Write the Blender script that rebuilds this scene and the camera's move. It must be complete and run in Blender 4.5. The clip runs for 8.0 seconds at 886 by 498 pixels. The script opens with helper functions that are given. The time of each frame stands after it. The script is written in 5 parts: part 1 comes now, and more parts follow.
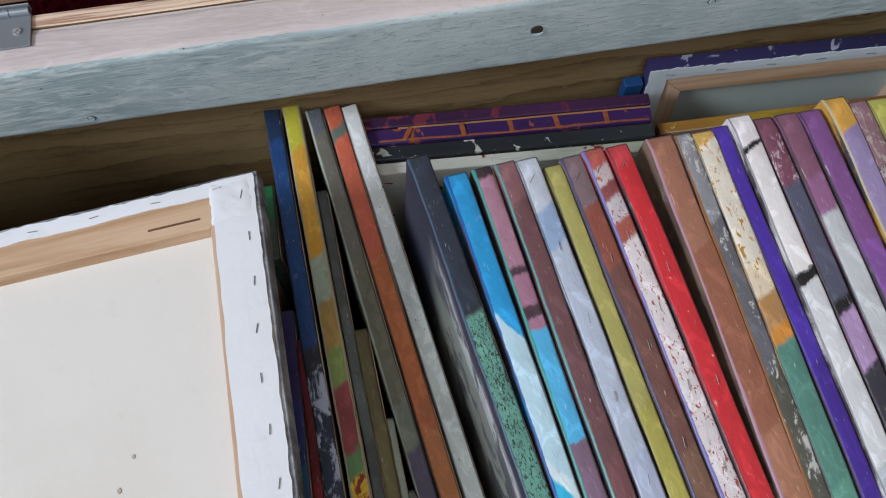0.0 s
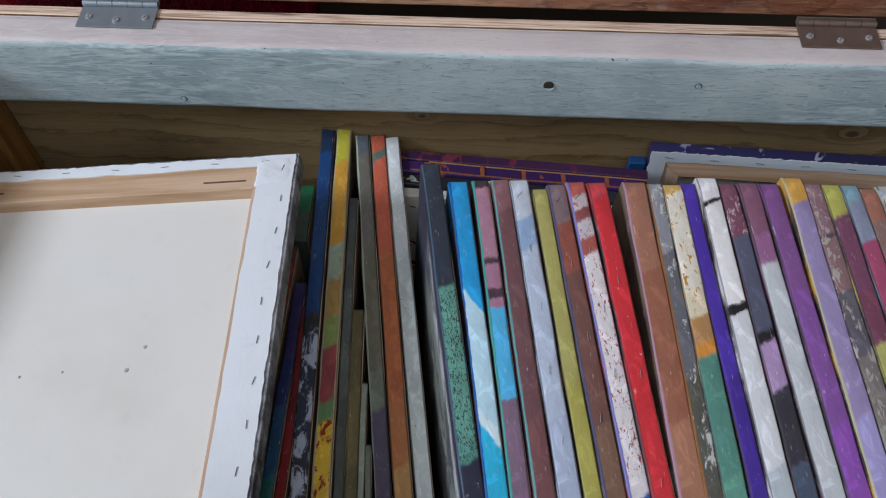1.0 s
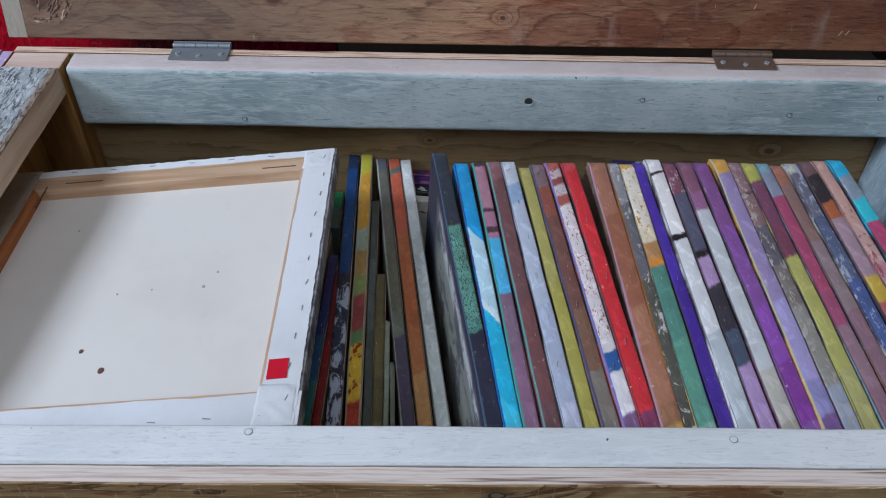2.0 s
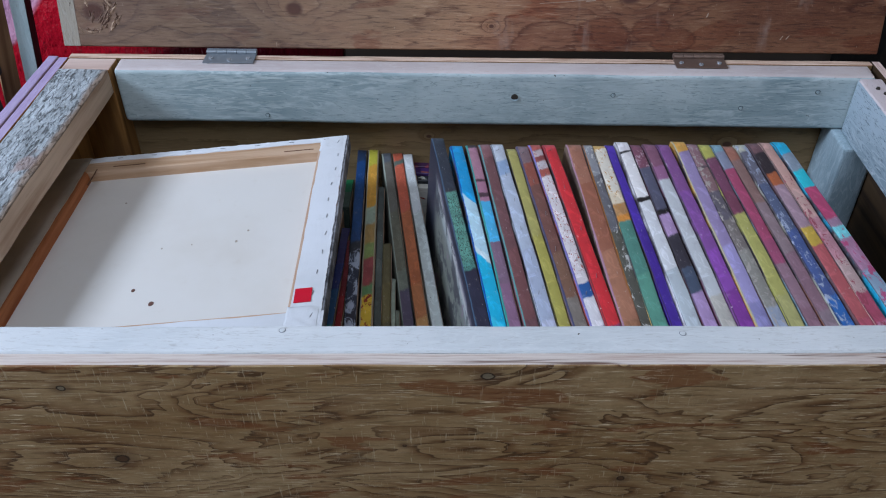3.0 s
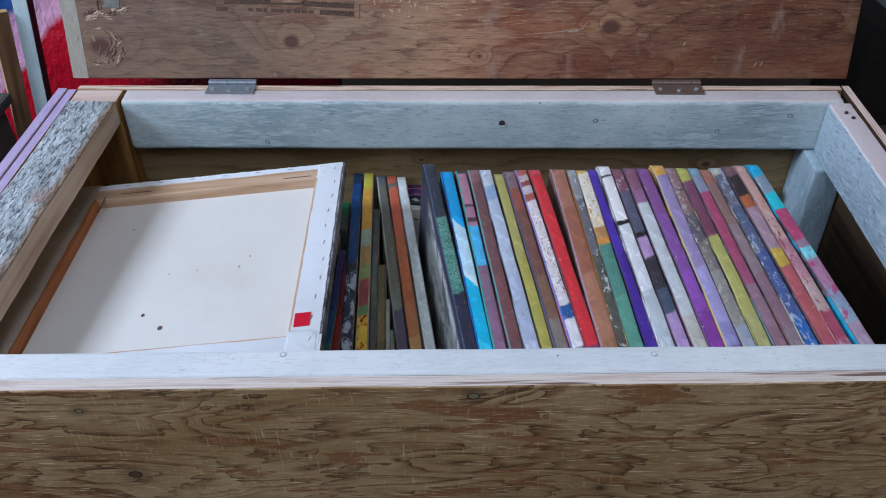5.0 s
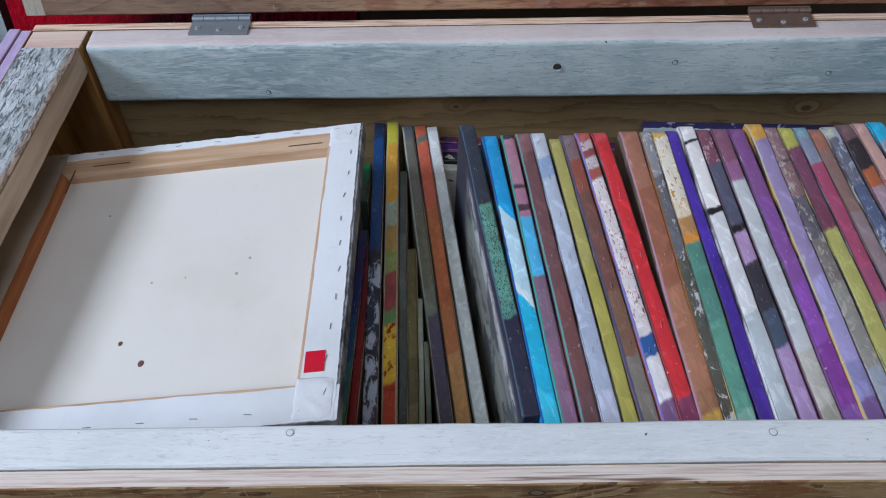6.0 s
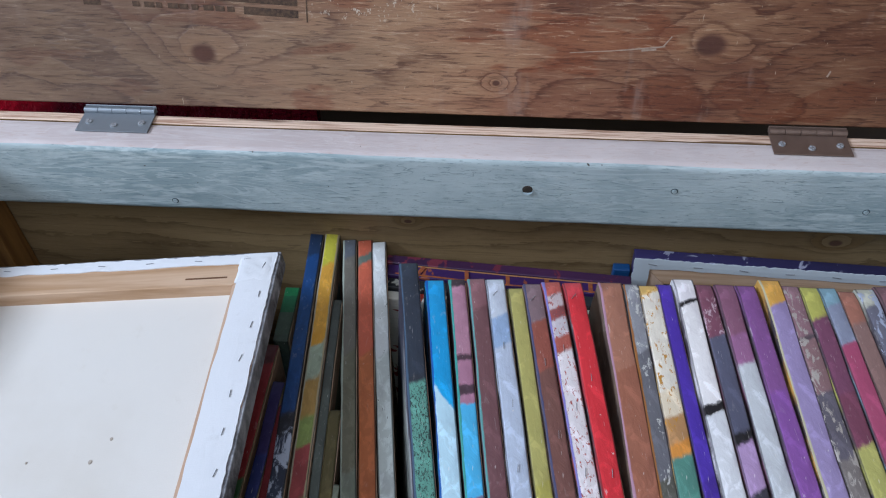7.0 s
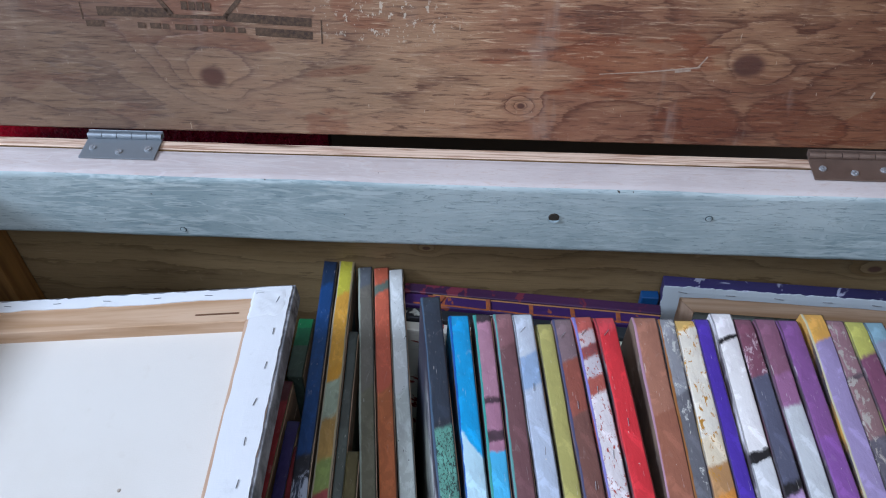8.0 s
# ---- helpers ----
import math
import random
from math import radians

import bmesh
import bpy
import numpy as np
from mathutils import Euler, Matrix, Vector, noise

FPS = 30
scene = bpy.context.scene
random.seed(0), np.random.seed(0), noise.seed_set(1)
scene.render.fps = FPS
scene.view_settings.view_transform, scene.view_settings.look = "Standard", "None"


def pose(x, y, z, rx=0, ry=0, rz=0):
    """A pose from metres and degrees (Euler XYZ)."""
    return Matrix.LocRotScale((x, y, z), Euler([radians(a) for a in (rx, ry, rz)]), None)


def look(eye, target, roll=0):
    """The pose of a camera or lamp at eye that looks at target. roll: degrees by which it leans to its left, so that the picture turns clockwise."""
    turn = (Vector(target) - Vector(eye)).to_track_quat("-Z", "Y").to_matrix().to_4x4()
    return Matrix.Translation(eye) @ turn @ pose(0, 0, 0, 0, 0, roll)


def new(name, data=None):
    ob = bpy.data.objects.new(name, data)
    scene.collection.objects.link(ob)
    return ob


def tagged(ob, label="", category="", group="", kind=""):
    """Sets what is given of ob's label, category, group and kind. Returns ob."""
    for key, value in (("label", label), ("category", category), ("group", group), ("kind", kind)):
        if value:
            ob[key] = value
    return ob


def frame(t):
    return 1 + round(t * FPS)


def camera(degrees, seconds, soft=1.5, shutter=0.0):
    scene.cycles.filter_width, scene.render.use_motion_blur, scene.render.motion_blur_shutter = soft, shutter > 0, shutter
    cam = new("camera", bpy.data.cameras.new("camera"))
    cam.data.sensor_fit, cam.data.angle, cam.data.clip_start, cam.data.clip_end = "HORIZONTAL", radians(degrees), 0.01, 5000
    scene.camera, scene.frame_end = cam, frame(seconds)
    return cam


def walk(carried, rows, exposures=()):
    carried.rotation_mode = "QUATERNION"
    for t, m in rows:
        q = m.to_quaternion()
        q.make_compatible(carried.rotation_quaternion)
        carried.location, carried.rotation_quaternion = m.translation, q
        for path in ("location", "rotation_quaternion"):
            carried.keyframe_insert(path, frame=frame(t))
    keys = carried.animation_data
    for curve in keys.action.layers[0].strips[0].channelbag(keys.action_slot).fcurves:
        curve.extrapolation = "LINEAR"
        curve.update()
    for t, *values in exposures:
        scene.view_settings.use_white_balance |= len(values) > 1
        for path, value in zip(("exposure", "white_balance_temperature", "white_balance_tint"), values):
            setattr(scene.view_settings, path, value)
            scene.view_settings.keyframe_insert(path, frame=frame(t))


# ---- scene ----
cam = camera(55.7, 8.0, 1.1)
PATH = [
    (0, (-0.066, -0.456, 1.13), (0.042, 0.285, -0.725), -1.1),
    (0.2, (-0.065, -0.473, 1.144), (0.051, 0.287, -0.702), -1.2),
    (0.5, (-0.056, -0.515, 1.15), (0.066, 0.325, -0.66), 1.3),
    (0.8, (-0.011, -0.602, 1.163), (-0.024, 0.421, -0.556), -0.9),
    (1, (-0.002, -0.644, 1.169), (-0.057, 0.446, -0.506), -0.4),
    (1.3, (0.004, -0.737, 1.165), (-0.091, 0.522, -0.386), -0.7),
    (1.5, (-0.008, -0.797, 1.171), (-0.085, 0.533, -0.321), -0.3),
    (1.7, (-0.002, -0.888, 1.166), (-0.089, 0.543, -0.229), -0.9),
    (2, (-0.013, -0.97, 1.17), (-0.049, 0.478, -0.209), 0.2),
    (2.2, (-0.002, -1.024, 1.169), (-0.032, 0.464, -0.167), 0.2),
    (3.3, (-0.013, -1.198, 1.181), (-0.041, 0.363, -0.069), 0),
    (3.5, (-0.011, -1.215, 1.192), (-0.034, 0.356, -0.046), -0),
    (4, (0.0, -1.237, 1.24), (-0.026, 0.35, 0.022), -0.3),
    (4.2, (0.0, -1.244, 1.241), (-0.024, 0.348, 0.031), -0.4),
    (5.3, (0.003, -1.124, 1.232), (-0.037, 0.418, -0.042), -0.7),
    (5.5, (0.0, -1.055, 1.22), (-0.068, 0.483, -0.058), -1.5),
    (5.7, (-0.006, -1.003, 1.204), (-0.093, 0.485, -0.129), -1.9),
    (6, (-0.023, -0.923, 1.206), (-0.112, 0.397, -0.294), -3),
    (6.2, (-0.007, -0.871, 1.219), (-0.104, 0.435, -0.293), -4.6),
    (6.4, (0.023, -0.804, 1.207), (-0.084, 0.524, -0.284), -5.5),
    (6.5, (0.033, -0.777, 1.187), (-0.07, 0.563, -0.294), -5.1),
    (6.7, (0.054, -0.717, 1.165), (-0.074, 0.62, -0.317), -3.5),
    (7, (0.043, -0.67, 1.152), (-0.079, 0.668, -0.33), -1.5),
    (7.5, (0.02, -0.635, 1.148), (-0.105, 0.7, -0.336), -1.6),
    (8, (0.019, -0.622, 1.141), (-0.106, 0.718, -0.339), -1.9),
]
walk(cam, [(t, look(eye, target, roll)) for t, eye, target, roll in PATH],
     [(0.0, 0.06, 6750, 10), (0.5, 0.06, 6600, 10), (1.0, -0.12, 6450, 10), (2.0, -0.15, 6100, 10), (4.0, -0.04, 5780, 10), (5.5, 0.0, 5800, 10), (6.0, -0.02, 6100, 10), (6.5, 0.05, 6200, 10), (7.0, 0.12, 6000, 10), (8.0, 0.2, 5800, 10)])

RIM = 0.600           # height of the chest's rim
FLOOR_IN = 0.046      # inner floor of the chest

# ---- light ----
world = bpy.data.worlds.new("sky")
scene.world = world
world.use_nodes = True
wn = world.node_tree
sky = wn.nodes.new("ShaderNodeTexSky")
sky.sky_type, sky.sun_disc = "NISHITA", False
sky.sun_elevation, sky.sun_rotation = radians(38), radians(250)
wn.links.new(sky.outputs[0], wn.nodes["Background"].inputs[0])
wn.nodes["Background"].inputs[1].default_value = 0.12


def area_lamp(name, m, sx, sy, watts, colour):
    lamp = bpy.data.lights.new(name, "AREA")
    lamp.shape, lamp.size, lamp.size_y = "RECTANGLE", sx, sy
    lamp.energy, lamp.color = watts, colour
    ob = new(name, lamp)
    ob.matrix_world = m
    return ob


WIN_X, WIN_Y, WIN_Z, WIN_W, WIN_H = -3.0, -0.95, 2.75, 1.1, 1.1
area_lamp("window_daylight", look((WIN_X + 0.06, WIN_Y, WIN_Z), (-0.1, -0.35, 0.5)), WIN_W - 0.1, WIN_H - 0.1, 122, (0.76, 0.85, 1.0))
# unseen fill lamp added behind the camera, set in a made-up opening
FILL_X, FILL_Y, FILL_Z = -0.1, -2.4, 3.4
area_lamp("gable_daylight", look((FILL_X, FILL_Y + 0.03, FILL_Z), (0.0, -0.3, 0.5)), 1.9, 1.9, 47, (0.84, 0.88, 0.97))


# ---- materials ----
def rgb(h):
    c = [int(h[i:i + 2], 16) / 255 for i in (1, 3, 5)]
    return tuple(v / 12.92 if v <= 0.04045 else ((v + 0.055) / 1.055) ** 2.4 for v in c) + (1.0,)


class Mat:
    """A node material in a few words."""

    def __init__(self, name, rough=0.6, metal=0.0, spec=0.4):
        self.m = bpy.data.materials.new(name)
        self.m.use_nodes = True
        self.t = self.m.node_tree
        self.b = self.t.nodes["Principled BSDF"]
        self.b.inputs["Roughness"].default_value = rough
        self.b.inputs["Metallic"].default_value = metal
        self.b.inputs["Specular IOR Level"].default_value = spec
        self.co = self.t.nodes.new("ShaderNodeTexCoord").outputs["Object"]
        self.rand = self.t.nodes.new("ShaderNodeObjectInfo").outputs["Random"]

    def put(self, socket, value):
        if isinstance(value, bpy.types.NodeSocket):
            self.t.links.new(value, socket)
        else:
            socket.default_value = value

    def math(self, op, a, b=0.0, c=0.0, clamp=False):
        n = self.t.nodes.new("ShaderNodeMath")
        n.operation, n.use_clamp = op, clamp
        for s, v in zip(n.inputs, (a, b, c)):
            self.put(s, v)
        return n.outputs[0]

    def scaled(self, sx, sy, sz, shift=(0, 0, 0), source=None):
        n = self.t.nodes.new("ShaderNodeMapping")
        self.put(n.inputs["Vector"], source or self.co)
        n.inputs["Scale"].default_value = (sx, sy, sz)
        n.inputs["Location"].default_value = shift
        return n.outputs[0]

    def xyz(self, v=None):
        n = self.t.nodes.new("ShaderNodeSeparateXYZ")
        self.put(n.inputs[0], v or self.co)
        return n.outputs

    def noise(self, vec, scale=1.0, detail=4.0, rough=0.55, warp=0.0):
        n = self.t.nodes.new("ShaderNodeTexNoise")
        self.put(n.inputs["Vector"], vec)
        n.inputs["Scale"].default_value, n.inputs["Detail"].default_value = scale, detail
        n.inputs["Roughness"].default_value, n.inputs["Distortion"].default_value = rough, warp
        return n.outputs["Fac"]

    def cells(self, vec, scale=1.0):
        n = self.t.nodes.new("ShaderNodeTexVoronoi")
        self.put(n.inputs["Vector"], vec)
        n.inputs["Scale"].default_value = scale
        return n.outputs["Distance"]

    def ramp(self, fac, stops, smooth=False):
        n = self.t.nodes.new("ShaderNodeValToRGB")
        n.color_ramp.interpolation = "EASE" if smooth else "LINEAR"
        e = n.color_ramp.elements
        while len(e) < len(stops):
            e.new(0.5)
        for k, (p, c) in zip(e, stops):
            k.position = p
            k.color = rgb(c) if isinstance(c, str) else (c, c, c, 1)
        self.put(n.inputs[0], fac)
        return n.outputs[0]

    def mix(self, fac, a, b, mode="MIX"):
        n = self.t.nodes.new("ShaderNodeMix")
        n.data_type, n.blend_type = "RGBA", mode
        for s, v in zip((n.inputs[0], n.inputs[6], n.inputs[7]), (fac, a, b)):
            self.put(s, rgb(v) if isinstance(v, str) else v)
        return n.outputs[2]

    def step(self, v, lo, hi):
        n = self.t.nodes.new("ShaderNodeMapRange")
        n.interpolation_type = "SMOOTHSTEP"
        self.put(n.inputs[0], v)
        n.inputs[1].default_value, n.inputs[2].default_value = lo, hi
        return n.outputs[0]

    def bump(self, height, strength=0.3, dist=0.001):
        n = self.t.nodes.new("ShaderNodeBump")
        n.inputs["Strength"].default_value, n.inputs["Distance"].default_value = strength, dist
        self.put(n.inputs["Height"], height)
        self.t.links.new(n.outputs[0], self.b.inputs["Normal"])

    def colour(self, c):
        self.put(self.b.inputs["Base Color"], rgb(c) if isinstance(c, str) else c)
        return self

    def rough(self, v):
        self.put(self.b.inputs["Roughness"], v)
        return self


def plywood_face(name, pale, mid, dark, knots=(), figure=26.0, wander=1.2, rough=0.55, stain=None, spec=0.35, pores=0.35, flame=0.8, ragged=0.35, scuffs=0.5, leafy=0.4, grime=0.0):
    """Rotary-cut veneer: flowing figure along x, flame shapes round the knots. knots: (x, z, radius)."""
    g = Mat(name, rough, 0, spec)
    x, y, z = g.xyz()
    big = g.noise(g.scaled(1.7, 1.7, 6.5), 1.0, 3, 0.5)
    small = g.noise(g.scaled(9, 9, 34), 1.0, 4, 0.62)
    saw = g.noise(g.scaled(30, 30, 240, (2, 8, 5)), 1.0, 4, 0.7)
    f = g.math("MULTIPLY_ADD", z, figure, g.math("MULTIPLY_ADD", big, wander * 3.2, g.math("MULTIPLY_ADD", small, 1.7, g.math("MULTIPLY", saw, ragged))))
    core = ring = None
    for kx, kz, kr in knots:
        dx = g.math("MULTIPLY", g.math("SUBTRACT", x, kx), 0.66)
        dz = g.math("SUBTRACT", z, kz)
        d2 = g.math("ADD", g.math("MULTIPLY", dx, dx), g.math("MULTIPLY", dz, dz))
        hill = g.math("EXPONENT", g.math("MULTIPLY", d2, -1 / (kr * 2.4) ** 2))
        f = g.math("MULTIPLY_ADD", hill, 2.6, f)
        d = g.math("ADD", g.math("SQRT", d2), g.math("MULTIPLY", g.math("SUBTRACT", small, 0.5), kr * 0.7))
        k = g.step(d, kr * 0.95, kr * 0.6)
        r = g.math("MULTIPLY", g.step(d, kr * 0.7, kr * 0.95), g.step(d, kr * 1.6, kr * 1.0))
        core = k if core is None else g.math("MAXIMUM", core, k)
        ring = r if ring is None else g.math("MAXIMUM", ring, r)
    wave = g.math("FRACT", f)
    leaf = g.t.nodes.new("ShaderNodeTexWhiteNoise")
    leaf.noise_dimensions = "1D"
    g.put(leaf.inputs["W"], g.math("FLOOR", f))
    patch = g.noise(g.scaled(3.5, 3.5, 11, (3, 1, 4)), 1.0, 5, 0.62)
    line = g.ramp(wave, [(0.0, 0.0), (0.55, 0.08), (0.88, 0.6), (0.955, 1.0), (0.985, 0.9), (1.0, 0.0)])
    dash = g.noise(g.scaled(13, 13, 260, (9, 9, 1)), 1.0, 6, 0.75, 0.3)
    fibre = g.noise(g.scaled(50, 50, 1100), 1.0, 3, 0.7)
    blend = g.math("ADD", g.math("MULTIPLY", leaf.outputs["Value"], leafy), g.math("MULTIPLY", patch, 1.45 - leafy))
    c = g.mix(g.step(blend, 0.55, 0.85), pale, mid)
    c = g.mix(g.math("MULTIPLY", g.math("MULTIPLY", line, g.step(patch, 0.25, 0.55)), flame), c, dark)
    c = g.mix(g.math("MULTIPLY", g.step(dash, 0.53, 0.63), pores), c, dark)
    c = g.mix(g.math("MULTIPLY", g.step(dash, 0.44, 0.34), pores * 0.6), c, pale)
    c = g.mix(g.math("MULTIPLY", g.step(fibre, 0.5, 0.7), pores * 0.6), c, dark)
    if stain:
        blot = g.noise(g.scaled(2.0, 2.0, 4.0, (7, 0, 2)), 1.0, 5, 0.65)
        c = g.mix(g.math("MULTIPLY", g.step(blot, 0.44, 0.66), 0.6), c, stain)
    if grime:
        c = g.mix(g.math("MULTIPLY", g.step(g.math("MULTIPLY_ADD", patch, 0.5, x), 0.05, -0.5), grime), c, stain)
    scuff = g.noise(g.scaled(210, 210, 46, (1, 5, 9)), 1.0, 3, 0.8)
    rub = g.noise(g.scaled(34, 34, 520, (4, 2, 2)), 1.0, 3, 0.7)
    c = g.mix(g.math("MULTIPLY", g.step(scuff, 0.665, 0.73), scuffs), c, "#cdbfa6")
    c = g.mix(g.math("MULTIPLY", g.math("MULTIPLY", g.step(rub, 0.62, 0.68), g.step(patch, 0.6, 0.42)), scuffs), c, "#d0bfa2")
    if core is not None:
        c = g.mix(g.math("MULTIPLY", ring, 0.25), c, pale)
        c = g.mix(g.math("MULTIPLY", core, 0.85), c, g.mix(small, "#3a2420", "#6b4a3e"))
    g.colour(c)
    g.rough(g.math("MULTIPLY_ADD", patch, 0.25, rough - 0.1))
    g.bump(g.math("SUBTRACT", g.math("MULTIPLY", fibre, 0.4), g.math("ADD", dash, g.math("MULTIPLY", line, 0.4))), 0.55, 0.0011)
    return g.m


def front_veneer():
    """Weathered fir veneer: olive-tan ground, brown figures with one sharp dark edge, scuffed both ways."""
    g = Mat("front_veneer", 0.62, 0, 0.3)
    x, y, z = g.xyz()
    saw = g.math("SUBTRACT", g.noise(g.scaled(24, 24, 300, (2, 8, 5)), 1.0, 4, 0.7), 0.5)
    cloud = g.noise(g.scaled(3, 3, 7, (1, 4, 2)), 1.0, 5, 0.65)
    fine = g.noise(g.scaled(30, 30, 90, (4, 4, 2)), 1.0, 5, 0.7)
    c = g.mix(g.step(cloud, 0.35, 0.65), "#ab9069", "#8f7048")
    c = g.mix(g.math("MULTIPLY", g.step(fine, 0.4, 0.66), 0.45), c, "#7f6a46")
    field = g.noise(g.scaled(4.2, 4.2, 17, (7, 3, 1)), 1.0, 3, 0.52, 1.3)
    field = g.math("MULTIPLY_ADD", saw, 0.035, field)
    for kx, kz, kr, up in ((-0.352, -0.139, 0.055, 0.42), (0.03, -0.125, 0.03, 0.2), (0.167, -0.173, 0.04, 0.3), (-0.20, -0.07, 0.035, 0.2), (0.42, -0.09, 0.05, 0.3), (-0.5, -0.1, 0.05, 0.25)):
        dx = g.math("MULTIPLY", g.math("SUBTRACT", x, kx), 0.42)
        dz = g.math("SUBTRACT", z, kz)
        hill = g.math("EXPONENT", g.math("MULTIPLY", g.math("ADD", g.math("MULTIPLY", dx, dx), g.math("MULTIPLY", dz, dz)), -1 / kr ** 2))
        field = g.math("MULTIPLY_ADD", hill, up, field)
    fade = g.step(g.noise(g.scaled(6, 6, 16, (8, 2, 2)), 1.0, 3, 0.6), 0.30, 0.58)
    k = g.math("FRACT", g.math("MULTIPLY", field, 7.0))
    late = g.math("MULTIPLY", g.step(k, 0.30, 0.90), g.step(k, 0.985, 0.94))
    rim = g.math("MULTIPLY", g.step(k, 0.80, 0.91), g.step(k, 0.985, 0.95))
    c = g.mix(g.math("MULTIPLY", g.math("MULTIPLY", late, g.math("MULTIPLY_ADD", fade, 0.75, 0.25)), 0.78), c, "#6b4727")
    c = g.mix(g.math("MULTIPLY", g.math("MULTIPLY", rim, g.math("MULTIPLY_ADD", fade, 0.7, 0.3)), 0.6), c, "#3f2b1a")
    island = g.step(g.math("MULTIPLY_ADD", saw, 0.05, g.noise(g.scaled(6.5, 6.5, 34, (2, 6, 3)), 1.0, 3, 0.5, 0.8)), 0.575, 0.60)
    c = g.mix(g.math("MULTIPLY", island, 0.7), c, "#7a4a28")
    dash = g.noise(g.scaled(20, 20, 300, (9, 9, 1)), 1.0, 5, 0.75, 0.3)
    c = g.mix(g.math("MULTIPLY", g.step(dash, 0.55, 0.66), 0.55), c, "#57402a")
    c = g.mix(g.math("MULTIPLY", g.step(dash, 0.43, 0.33), 0.5), c, "#bba983")
    patch = g.noise(g.scaled(6, 6, 6, (5, 2, 8)), 1.0, 4, 0.6)
    up = g.noise(g.scaled(330, 330, 34, (1, 5, 9)), 1.0, 3, 0.75, 0.25)
    along = g.noise(g.scaled(26, 26, 560, (4, 2, 2)), 1.0, 3, 0.7)
    c = g.mix(g.math("MULTIPLY", g.math("MULTIPLY", g.step(up, 0.58, 0.72), g.step(patch, 0.38, 0.58)), 0.55), c, "#d2c4a4")
    c = g.mix(g.math("MULTIPLY", g.math("MULTIPLY", g.step(along, 0.585, 0.65), g.step(patch, 0.7, 0.42)), 0.9), c, "#dac8a6")
    for kx, kz, kr, ringed in ((0.021, -0.014, 0.0052, 1), (-0.384, -0.031, 0.004, 1), (-0.352, -0.139, 0.0065, 0), (0.167, -0.173, 0.004, 0), (-0.06, -0.118, 0.0022, 0)):
        dx = g.math("MULTIPLY", g.math("SUBTRACT", x, kx), 0.8)
        dz = g.math("SUBTRACT", z, kz)
        d = g.math("SQRT", g.math("ADD", g.math("MULTIPLY", dx, dx), g.math("MULTIPLY", dz, dz)))
        d = g.math("MULTIPLY_ADD", g.math("SUBTRACT", fine, 0.5), kr * 1.5, d)
        c = g.mix(g.math("MULTIPLY", g.step(d, kr * 3.2, kr * 1.1), 0.5), c, "#553d2a")
        c = g.mix(g.math("MULTIPLY", g.step(d, kr * 1.1, kr * 0.85), 0.9), c, "#2c2018")
        c = g.mix(g.math("MULTIPLY", g.step(d, kr * 0.75, kr * 0.6), 1.0 if ringed else 0.5), c, "#7c715c" if ringed else "#6a4a30")
    g.colour(c)
    g.bump(g.math("SUBTRACT", g.math("MULTIPLY", fine, 0.4), g.math("ADD", dash, g.math("MULTIPLY", rim, 0.5))), 0.5, 0.0011)
    return g.m


